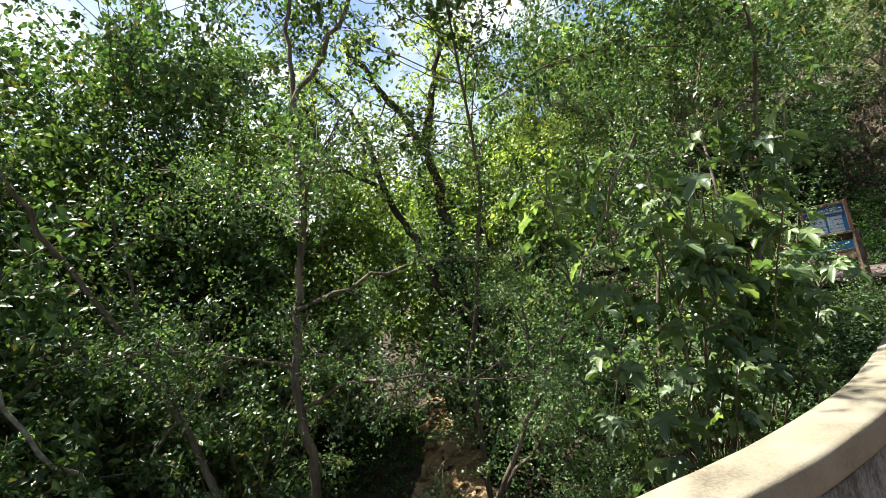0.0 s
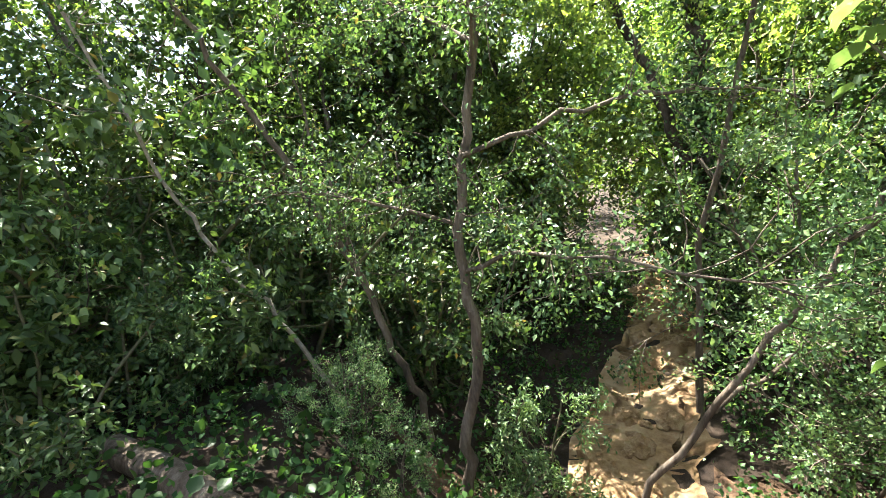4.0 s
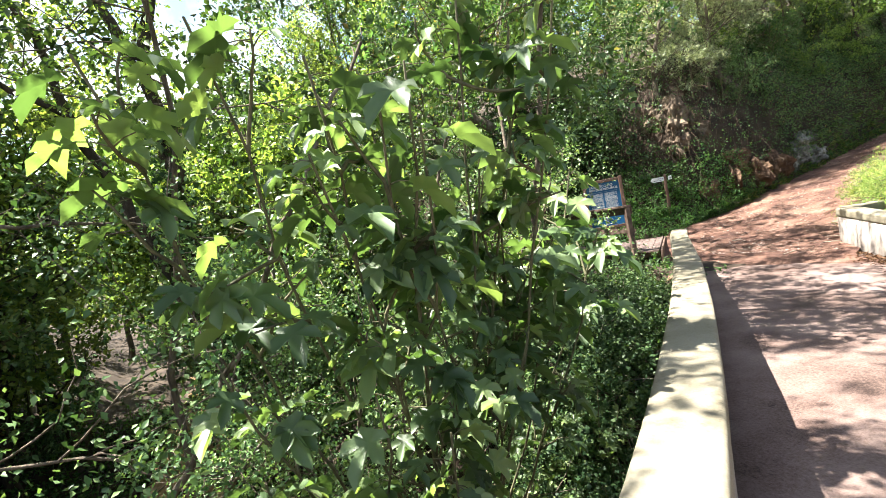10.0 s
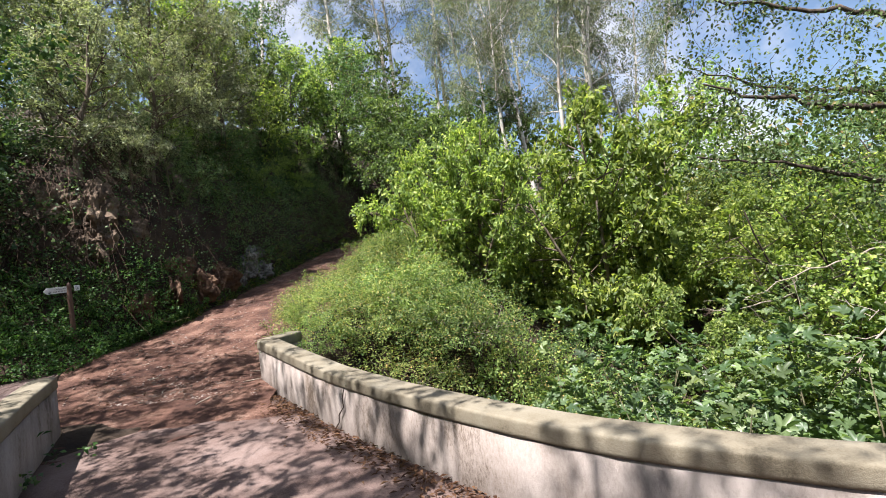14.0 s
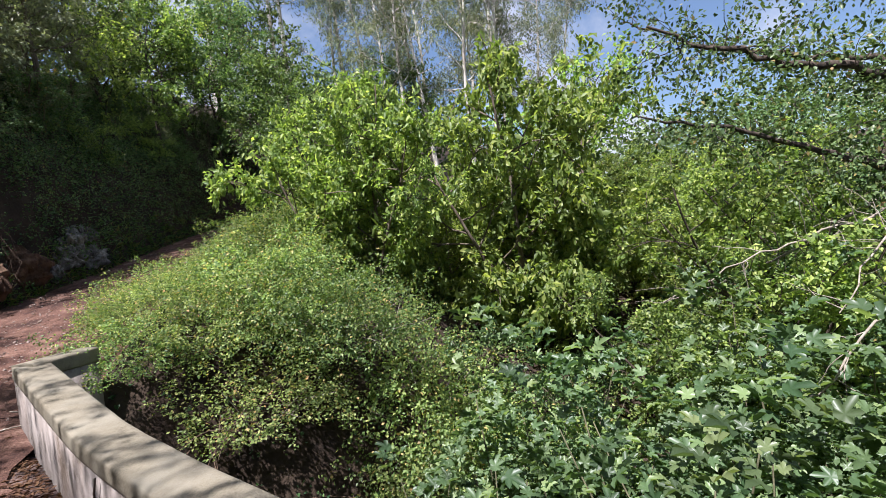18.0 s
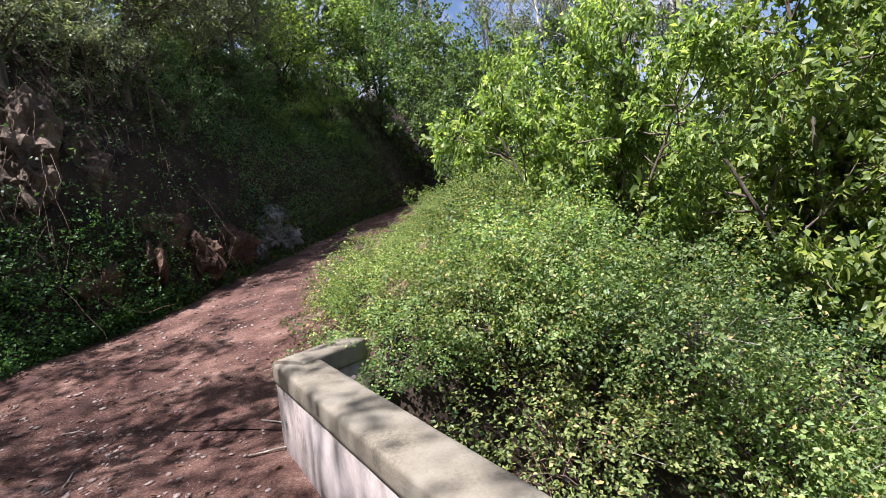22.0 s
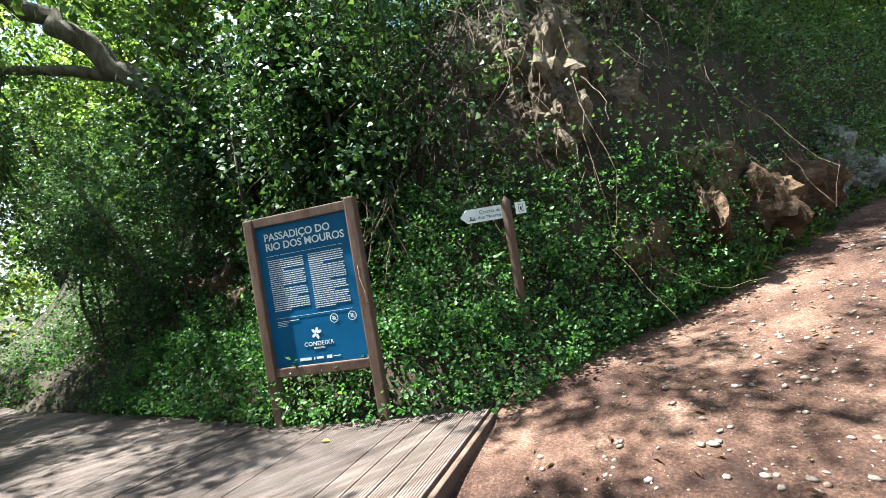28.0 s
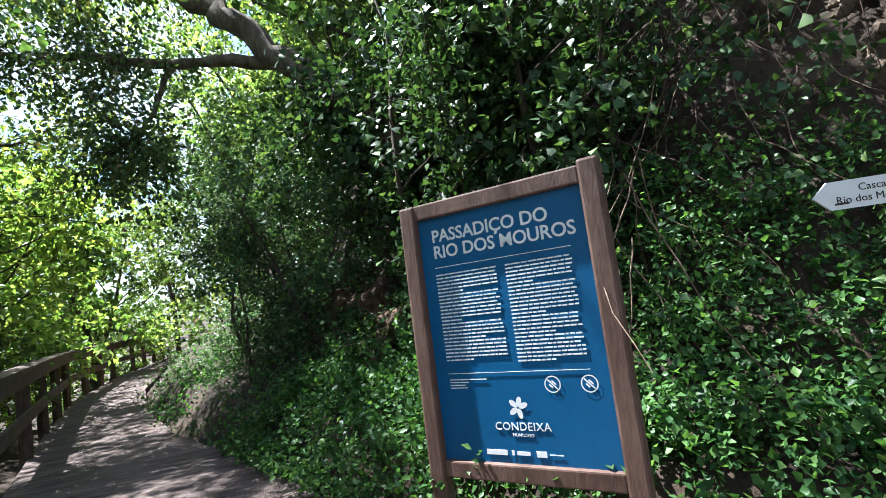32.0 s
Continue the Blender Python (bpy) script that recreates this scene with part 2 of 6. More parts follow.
M = {
    "render": solid("stained_lime_render", [(0.30, (0.069, 0.050, 0.036)), (0.43, (0.183, 0.152, 0.134)), (0.62, (0.252, 0.219, 0.202))], 2.2, 0.9, 0.45, 60, 0.5, stretch=(1, 1, 0.45)),
    "coping": solid("cream_coping", [(0.28, (0.080, 0.067, 0.046)), (0.45, (0.156, 0.134, 0.096)), (0.65, (0.194, 0.173, 0.131))], 3.0, 0.85, 0.45, 70, 0.5),
    "dirt": solid("red_brown_dirt", [(0.32, (0.033, 0.015, 0.011)), (0.46, (0.083, 0.039, 0.028)), (0.60, (0.161, 0.087, 0.062)), (0.76, (0.309, 0.207, 0.166))], 1.7, 0.95, 1.0, 55, 0.75, dist=0.03),
    "deck_dust": solid("dusty_bridge_surface", [(0.33, (0.041, 0.025, 0.020)), (0.42, (0.090, 0.057, 0.048)), (0.50, (0.124, 0.084, 0.073)), (0.68, (0.179, 0.131, 0.117))], 0.85, 0.95, 0.6, 60, 0.55, dist=0.012),
    "soil": solid("dark_leaf_mould", [(0.3, (0.011, 0.007, 0.005)), (0.5, (0.030, 0.019, 0.012)), (0.7, (0.061, 0.043, 0.030))], 1.7, 0.95, 0.8, 25, dist=0.03),
    "bed": solid("ochre_stream_bed", [(0.3, (0.131, 0.070, 0.030)), (0.48, (0.295, 0.186, 0.097)), (0.66, (0.406, 0.294, 0.176))], 1.6, 0.92, 0.8, 18, dist=0.03),
    "earth": solid("brown_bank_earth", [(0.3, (0.041, 0.023, 0.013)), (0.5, (0.115, 0.067, 0.039)), (0.7, (0.221, 0.139, 0.082))], 2.2, 0.95, 0.9, 20, dist=0.04),
    "rock": solid("grey_limestone", [(0.3, (0.026, 0.019, 0.013)), (0.46, (0.092, 0.064, 0.044)), (0.62, (0.176, 0.129, 0.091))], 2.4, 0.9, 0.9, 20, dist=0.05),
    "white_rock": solid("pale_limestone", [(0.34, (0.037, 0.033, 0.030)), (0.5, (0.140, 0.133, 0.125)), (0.66, (0.281, 0.273, 0.258))], 3.0, 0.9, 0.9, 18, dist=0.05),
    "red_rock": solid("rusty_rock", [(0.3, (0.023, 0.014, 0.009)), (0.48, (0.074, 0.041, 0.025)), (0.65, (0.148, 0.091, 0.056))], 3.0, 0.9, 0.9, 18, dist=0.05),
    "stone": solid("loose_stone", [(0.3, (0.094, 0.061, 0.047)), (0.5, (0.189, 0.141, 0.117)), (0.7, (0.359, 0.301, 0.274))], 5.0, 0.9, 0.4, 60),
    "bark": solid("grey_brown_bark", [(0.3, (0.037, 0.027, 0.020)), (0.5, (0.107, 0.082, 0.061)), (0.7, (0.197, 0.164, 0.131))], 9.0, 0.95, 0.9, 45, stretch=(1, 1, 0.2), dist=0.02),
    "dark_bark": solid("dark_bark", [(0.3, (0.016, 0.013, 0.010)), (0.5, (0.053, 0.039, 0.029)), (0.7, (0.107, 0.082, 0.066))], 9.0, 0.95, 0.9, 45, stretch=(1, 1, 0.2), dist=0.02),
    "euc_bark": solid("peeling_pale_bark", [(0.32, (0.164, 0.123, 0.090)), (0.46, (0.410, 0.369, 0.320)), (0.62, (0.541, 0.508, 0.459))], 3.0, 0.85, 0.5, 30, stretch=(1, 1, 0.15)),
    "twig": solid("dry_grey_twig", [(0.3, (0.115, 0.090, 0.070)), (0.55, (0.246, 0.213, 0.172)), (0.7, (0.344, 0.312, 0.262))], 14.0, 0.95, 0.4, 60),
    "cane": solid("dry_brown_cane", [(0.3, (0.049, 0.030, 0.021)), (0.55, (0.107, 0.070, 0.049)), (0.7, (0.180, 0.131, 0.098))], 14.0, 0.95, 0.4, 60),
    "stem": solid("green_brown_stem", [(0.3, (0.049, 0.045, 0.025)), (0.6, (0.123, 0.115, 0.066))], 14.0, 0.9, 0.4, 60),
    "plank": solid("weathered_brown_plank", [(0.3, (0.051, 0.033, 0.030)), (0.5, (0.114, 0.079, 0.071)), (0.7, (0.189, 0.145, 0.134))], 5.0, 0.75, 0.5, 40, stretch=(3.0, 0.3, 1), per_object=0.16),
    "rail_wood": solid("brown_rail_wood", [(0.3, (0.045, 0.027, 0.021)), (0.5, (0.091, 0.058, 0.045)), (0.7, (0.145, 0.102, 0.084))], 6.0, 0.75, 0.4, 40, per_object=0.1),
    "board_wood": solid("stained_board_frame", [(0.3, (0.045, 0.023, 0.016)), (0.5, (0.082, 0.045, 0.034)), (0.7, (0.127, 0.078, 0.061))], 7.0, 0.65, 0.35, 50, stretch=(1, 1, 0.25)),
    "blue": solid("printed_blue_panel", [(0.3, (0.005, 0.061, 0.156)), (0.6, (0.007, 0.078, 0.193))], 3.0, 0.4, 0.03, 30),
    "white": solid("white_print", [(0.3, (0.574, 0.590, 0.607)), (0.6, (0.656, 0.664, 0.672))], 3.0, 0.5, 0.02, 30),
    "black": solid("black_print", [(0.3, (0.016, 0.016, 0.016)), (0.6, (0.029, 0.029, 0.029))], 3.0, 0.5, 0.02, 30),
    "litter": leafy("dead_leaves", [(0.0, (0.035, 0.014, 0.007)), (0.5, (0.071, 0.031, 0.017)), (1.0, (0.121, 0.066, 0.037))], 0.1, 0.8, 0.05, 0.2),
    "leaf": leafy("green_leaves", [(0.0, (0.032, 0.057, 0.020)), (0.6, (0.086, 0.137, 0.048)), (0.95, (0.136, 0.184, 0.065)), (1.0, (0.254, 0.166, 0.065))], 0.28),
    "bright": leafy("bright_spring_leaves", [(0.0, (0.067, 0.105, 0.029)), (0.6, (0.190, 0.249, 0.073)), (1.0, (0.354, 0.384, 0.116))], 0.5, glow=1.12),
    "dark": leafy("dark_evergreen_leaves", [(0.0, (0.041, 0.068, 0.022)), (0.7, (0.113, 0.161, 0.053)), (1.0, (0.215, 0.274, 0.086))], 0.35, 0.45, 0.12, 0.2),
    "grey": leafy("grey_green_leaves", [(0.0, (0.089, 0.101, 0.061)), (0.7, (0.225, 0.239, 0.160)), (1.0, (0.316, 0.316, 0.221))], 0.35, 0.5),
    "euc": leafy("eucalypt_leaves", [(0.0, (0.075, 0.086, 0.058)), (0.7, (0.176, 0.196, 0.135)), (1.0, (0.257, 0.241, 0.164))], 0.35, 0.5),
    "fig": leafy("fig_leaves", [(0.0, (0.046, 0.077, 0.032)), (0.7, (0.123, 0.171, 0.075)), (1.0, (0.220, 0.267, 0.113))], 0.45, 0.42, 0.08, 0.5),
    "ivy": leafy("ivy_leaves", [(0.0, (0.019, 0.038, 0.016)), (0.7, (0.057, 0.097, 0.038)), (1.0, (0.125, 0.172, 0.065))], 0.28, 0.45, 0.1, 0.2),
    "shine": leafy("small_glossy_leaves", [(0.0, (0.047, 0.084, 0.034)), (0.6, (0.128, 0.206, 0.083)), (1.0, (0.252, 0.327, 0.140))], 0.3, 0.42, 0.1, 0.32),
    "bramble": leafy("bramble_leaves", [(0.0, (0.062, 0.097, 0.031)), (0.6, (0.187, 0.242, 0.078)), (0.93, (0.311, 0.330, 0.112)), (1.0, (0.427, 0.248, 0.123))], 0.45, 0.42, 0.24),
    "herb": leafy("herb_leaves", [(0.0, (0.017, 0.044, 0.013)), (0.6, (0.051, 0.104, 0.031)), (1.0, (0.106, 0.171, 0.052))], 0.42, 0.42, 0.1, 0.22),
    "yellow": leafy("yellowed_leaf", [(0.0, (0.42, 0.30, 0.04)), (1.0, (0.48, 0.36, 0.06))], 0.2),
    "grass": leafy("grass_blades", [(0.0, (0.063, 0.103, 0.023)), (0.7, (0.117, 0.159, 0.041)), (1.0, (0.244, 0.198, 0.092))], 0.4),
}

# ---------------------------------------------------------------- building blocks
RNG = np.random.default_rng(7)


def mesh_of(name, verts, faces, material, smooth=False):
    me = bpy.data.meshes.new(name)
    me.from_pydata([tuple(v) for v in verts], [], [tuple(f) for f in faces])
    me.materials.append(M[material])
    if smooth:
        me.polygons.foreach_set("use_smooth", [True] * len(me.polygons))
    me.update()
    return me


def mesh_tris(name, verts, tris, material, smooth=False):
    """A triangle mesh from arrays."""
    me = bpy.data.meshes.new(name)
    v = np.ascontiguousarray(verts, dtype=np.float32)
    f = np.ascontiguousarray(tris, dtype=np.int32)
    me.vertices.add(len(v))
    me.vertices.foreach_set("co", v.ravel())
    me.loops.add(f.size)
    me.loops.foreach_set("vertex_index", f.ravel())
    me.polygons.add(len(f))
    me.polygons.foreach_set("loop_start", np.arange(0, f.size, 3, dtype=np.int32))
    if smooth:
        me.polygons.foreach_set("use_smooth", np.ones(len(f), dtype=bool))
    me.materials.append(M[material])
    me.update()
    me.validate()
    return me


def thing(name, label, category, group="", kind="", at=(0, 0, 0)):
    ob = tagged(new(name), label, category, group, kind)
    ob.location = at
    return ob


def put(name, me, parent=None, label="", m=None):
    ob = new(name, me)
    if parent:
        ob.parent = parent
    if m is not None:
        ob.matrix_basis = m
    if label:
        ob["label"] = label
    return ob


def part(name, bm, material, parent, label="", m=None):
    me = bpy.data.meshes.new(name)
    bm.to_mesh(me)
    bm.free()
    me.materials.append(M[material])
    return put(name, me, parent, label, m)


def box(sx, sy, sz, bevel=0.0, centre=(0, 0, 0)):
    bm = bmesh.new()
    bmesh.ops.create_cube(bm, size=1.0)
    bmesh.ops.scale(bm, vec=(sx, sy, sz), verts=bm.verts)
    bmesh.ops.translate(bm, vec=centre, verts=bm.verts)
    if bevel:
        bmesh.ops.bevel(bm, geom=list(bm.edges), offset=bevel, segments=2, affect="EDGES", profile=0.6)
    return bm


def tube_arrays(points, radii, sides=7):
    """A tapered round limb along points, as arrays."""
    p = np.asarray(points, float)
    r = np.asarray(radii, float)
    n = len(p)
    d = np.gradient(p, axis=0)
    d /= np.linalg.norm(d, axis=1)[:, None] + 1e-9
    ref = np.tile((0.31, 0.95, 0.05), (n, 1))
    a = np.cross(d, ref)
    a /= np.linalg.norm(a, axis=1)[:, None] + 1e-9
    b = np.cross(d, a)
    ang = np.linspace(0, 2 * np.pi, sides, endpoint=False)
    ring = a[:, None] * np.cos(ang)[None, :, None] + b[:, None] * np.sin(ang)[None, :, None]
    v = (p[:, None] + ring * r[:, None, None]).reshape(-1, 3)
    tris = []
    for i in range(n - 1):
        for j in range(sides):
            k = (j + 1) % sides
            q = (i * sides + j, i * sides + k, (i + 1) * sides + k, (i + 1) * sides + j)
            tris += [(q[0], q[1], q[2]), (q[0], q[2], q[3])]
    v = np.vstack([v, p[-1:] + d[-1:] * r[-1]])
    for j in range(sides):
        tris.append(((n - 1) * sides + j, (n - 1) * sides + (j + 1) % sides, len(v) - 1))
    return v, np.array(tris)


def join_arrays(pieces):
    vs, ts, off = [], [], 0
    for v, t in pieces:
        vs.append(v)
        ts.append(t + off)
        off += len(v)
    return np.vstack(vs), np.vstack(ts)


def unit(v):
    return v / (np.linalg.norm(v, axis=-1, keepdims=True) + 1e-9)


RHOMB = (np.array([(0, 0, 0), (0.5, 0.45, 0.12), (0, 1, -0.08), (-0.5, 0.45, 0.12)]), np.array([(0, 1, 2), (0, 2, 3)]))
OVAL = (np.array([(0, 0, 0), (0.38, 0.25, 0.1), (0.42, 0.6, 0.08), (0, 1, -0.1), (-0.42, 0.6, 0.08), (-0.38, 0.25, 0.1)]),
        np.array([(0, 1, 2), (0, 2, 3), (0, 3, 4), (0, 4, 5)]))
IVY = (np.array([(0, 0, 0), (0.45, -0.08, 0.04), (0.55, 0.35, 0.02), (0.25, 0.5, 0.06), (0, 1, -0.08), (-0.25, 0.5, 0.06), (-0.55, 0.35, 0.02), (-0.45, -0.08, 0.04), (0, 0.4, 0.1)]),
       np.array([(0, 1, 8), (1, 2, 8), (2, 3, 8), (3, 4, 8), (4, 5, 8), (5, 6, 8), (6, 7, 8), (7, 0, 8)]))


IVY4 = (np.array([(0, 0, 0), (0.55, 0.22, 0.06), (0, 1, -0.08), (-0.55, 0.22, 0.06), (0, 0.35, 0.1)]), np.array([(0, 1, 4), (1, 2, 4), (2, 3, 4), (3, 0, 4)]))


def fig_shape():
    """A five-lobed leaf, one unit long."""
    out = [(0.0, 0.0, 0.0)]
    lobes = [(-112, 0.44, 18), (-57, 0.64, 16), (0, 0.80, 16), (57, 0.64, 16), (112, 0.44, 18)]
    c = (0.0, 0.26)
    for i, (deg, r, w) in enumerate(lobes):
        for dd, rr, dz in ((-w, r * 0.8, 0.05), (0, r, -0.10), (w, r * 0.8, 0.05)):
            a = radians(deg + dd)
            out.append((c[0] + math.sin(a) * rr * 0.92, c[1] + math.cos(a) * rr, dz))
        if i < 4:
            a = radians((deg + lobes[i + 1][0]) / 2)
            out.append((c[0] + math.sin(a) * 0.29, c[1] + math.cos(a) * 0.29, 0.06))
    v = [(x, y, dz + 0.16 * abs(x) - 0.25 * max(0.0, y - 0.3) ** 2) for x, y, dz in out]
    v.append((c[0], c[1], -0.02))
    n = len(v) - 1
    return np.array(v), np.array([(i, (i + 1) % n, n) for i in range(n)])


FIG = fig_shape()


def leaves(places, ways, normals, sizes, shape=RHOMB, width=0.55):
    """One leaf at each place: along ways, facing normals."""
    sv, st = shape
    y = unit(ways)
    x = unit(np.cross(y, normals))
    z = np.cross(x, y)
    k = sizes[:, None]
    v = (places[:, None] + (x * k * width)[:, None] * sv[None, :, 0:1] + (y * k)[:, None] * sv[None, :, 1:2]
         + (z * k)[:, None] * sv[None, :, 2:3])
    n = len(places)
    t = st[None] + (np.arange(n) * len(sv))[:, None, None]
    return v.reshape(-1, 3), t.reshape(-1, 3)


def sprays(rng, centres, out, per, size, spread=0.22, shape=RHOMB, width=0.55, droop=0.3, twig=True):
    """Twigs with leaves: at each centre a short twig that points out, with leaves along it."""
    n = len(centres)
    way = unit(out + rng.normal(0, 0.55, (n, 3)) + np.array([0, 0, -0.15]))
    length = spread * rng.uniform(0.7, 1.6, n)
    s = rng.uniform(-0.9, 1.0, (n, per))
    base = centres[:, None] + way[:, None] * (s * length[:, None])[..., None]
    base += rng.normal(0, spread * 0.26, (n, per, 3))
    base[..., 2] -= 0.25 * spread * s ** 2
    lw = unit(way[:, None] * 0.7 + rng.normal(0, 0.75, (n, per, 3)) + np.array([0, 0, -droop]))
    nm = unit(rng.normal(0, 0.55, (n, per, 3)) + np.array([0, 0, 0.65]) + 0.6 * way[:, None])
    sz = size * rng.uniform(0.6, 1.25, (n, per))
    v, t = leaves(base.reshape(-1, 3), lw.reshape(-1, 3), nm.reshape(-1, 3), sz.ravel(), shape, width)
    return v, t


def limb(rng, start, way, length, r0, r1=0.006, steps=7, wander=0.12, lift=0.0):
    p = [np.array(start, float)]
    d = unit(np.array(way, float))
    for i in range(steps):
        d = unit(d + rng.normal(0, wander, 3) + np.array([0, 0, lift]))
        p.append(p[-1] + d * length / steps)
    return np.array(p), np.linspace(r0, r1, steps + 1)


def grow(seed, height, trunk_r, crown_base, crown_r, n_limbs, sprays_per, per, leaf, shape=RHOMB, width=0.55,
         lean=(0, 0), stems=1, lift=0.05, bark="bark", foliage="leaf", spread=0.25, wander=0.1, limb_r=0.35, fill=0.3, droop=0.3, flat=0.8):
    """The meshes of a tree: trunk with limbs, and a crown of leafy sprays round the limbs."""
    rng = np.random.default_rng(seed)
    wood, cent, outs = [], [], []
    for s in range(stems):
        a = rng.uniform(0, 6.28)
        off = np.array([math.cos(a), math.sin(a), 0]) * (0.0 if stems == 1 else 0.12 + 0.1 * s)
        way = np.array([lean[0], lean[1], 1.0]) + (0 if stems == 1 else 1) * np.array([math.cos(a), math.sin(a), 0]) * rng.uniform(0.1, 0.5)
        h = height * (1.0 if s == 0 else rng.uniform(0.6, 0.95))
        p, r = limb(rng, off - np.array([0, 0, 0.3]), way, h + 0.3, trunk_r * (1.0 if s == 0 else 0.75), 0.012, 10, wander)
        r[0] *= 1.25
        wood.append(tube_arrays(p, r, 8))
        for i in range(max(2, n_limbs // stems)):
            u = crown_base + (0.97 - crown_base) * (i + rng.uniform(0, 1)) / max(2, n_limbs // stems)
            k = u * (len(p) - 1)
            j = min(int(k), len(p) - 2)
            st = p[j] + (p[j + 1] - p[j]) * (k - j)
            b = rng.uniform(0, 6.28)
            reach = crown_r * (0.45 + 0.75 * math.sin(math.pi * min(1, (u - crown_base) / (1 - crown_base) * 0.8 + 0.12))) * rng.uniform(0.7, 1.15)
            q, qr = limb(rng, st, (math.cos(b), math.sin(b), rng.uniform(0.15, 0.8)), reach, max(0.012, trunk_r * limb_r * (1.15 - u)), 0.005, 6, 0.2, lift)
            wood.append(tube_arrays(q, qr, 5))
            for c in range(3):
                e = q[rng.integers(2, 6)]
                g, gr = limb(rng, e, unit(q[-1] - q[0]) + rng.normal(0, 0.7, 3), reach * rng.uniform(0.3, 0.55), 0.010, 0.003, 4, 0.25, 0.03)
                wood.append(tube_arrays(g, gr, 4))
                w = rng.uniform(0.2, 1.0, sprays_per)
                idx = np.minimum((w * 4).astype(int), 3)
                pts = g[idx] + (g[idx + 1] - g[idx]) * (w * 4 - idx)[:, None]
                cent.append(pts + rng.normal(0, fill * 0.6, pts.shape) * np.array([1, 1, flat]))
                outs.append(np.tile(unit(g[-1] - g[0]), (sprays_per, 1)))
    cent, outs = np.vstack(cent), np.vstack(outs)
    v, t = sprays(rng, cent, outs, per, leaf, spread, shape, width, droop)
    wv, wt = join_arrays(wood)
    return mesh_tris("trunk", wv, wt, bark, True), mesh_tris("crown", v, t, foliage)


def tree_thing(name, meshes, label, category="tree", group="", at=(0, 0, 0), turn=0.0, size=1.0, tall=1.0, tilt=0.0):
    ob = thing(name, label, category, group)
    put("trunk", meshes[0], ob)
    put("crown", meshes[1], ob)
    ob.matrix_basis = pose(*at, tilt, 0, turn) @ Matrix.Diagonal((size, size, size * tall, 1))
    return ob


# ---------------------------------------------------------------- the lie of the land
ROAD_Y = (8.0, 9.6, 11.0, 12.8, 15.0, 18.0, 22.0, 26.0, 33.0, 45.0, 80.0)
ROAD_X = (-1.6, -2.6, -3.4, -3.75, -3.6, -3.55, -3.45, -3.0, -1.6, 5.0, 25.0)
ROAD_Z = (0.0, 0.02, 0.12, 0.45, 0.92, 1.38, 2.05, 2.65, 3.6, 4.8, 7.5)
BED_X = (-60.0, -24.0, -12.0, -6.0, -2.5, 0.0, 2.0, 4.5, 8.0, 14.0, 30.0, 60.0)
BED_Y = (-6.0, 0.4, 0.5, -0.3, 0.3, 2.8, 6.8, 10.0, 12.0, 13.0, 15.0, 20.0)


def smooth(a, b, x):
    s = np.clip((x - a) / (b - a), 0, 1)
    return s * s * (3 - 2 * s)


def seg_dist(x, y, px, py):
    """Distance to a polyline."""
    best = np.full(np.shape(x), 1e9)
    for i in range(len(px) - 1):
        ax, ay, bx, by = px[i], py[i], px[i + 1], py[i + 1]
        l2 = (bx - ax) ** 2 + (by - ay) ** 2
        u = np.clip(((x - ax) * (bx - ax) + (y - ay) * (by - ay)) / l2, 0, 1)
        best = np.minimum(best, np.hypot(x - ax - u * (bx - ax), y - ay - u * (by - ay)))
    return best


# boardwalk's two edges
BACK_X = (-5.58, -6.15, -6.75, -8.1, -9.3, -10.7, -13.0, -16.0, -21.0, -29.0)
BACK_Y = (11.28, 10.41, 9.92, 9.33, 8.76, 7.98, 7.12, 6.3, 5.55, 5.1)
FRONT_X = (-3.85, -4.8, -5.8, -7.0, -8.3, -9.5, -12.0, -15.5, -20.0, -28.0)
FRONT_Y = (8.76, 8.38, 8.2, 7.8, 7.35, 6.98, 6.2, 5.2, 4.6, 4.2)
DECK_Z = 0.34


def ripple(x, y, s=1.0):
    return (np.sin(x * 1.7 * s + 1.3 * np.sin(y * 0.9 * s)) + np.sin(y * 2.1 * s + 0.7 + np.cos(x * 1.1 * s)) + 0.5 * np.sin(x * 4.3 * s + y * 3.1 * s)) / 2.5


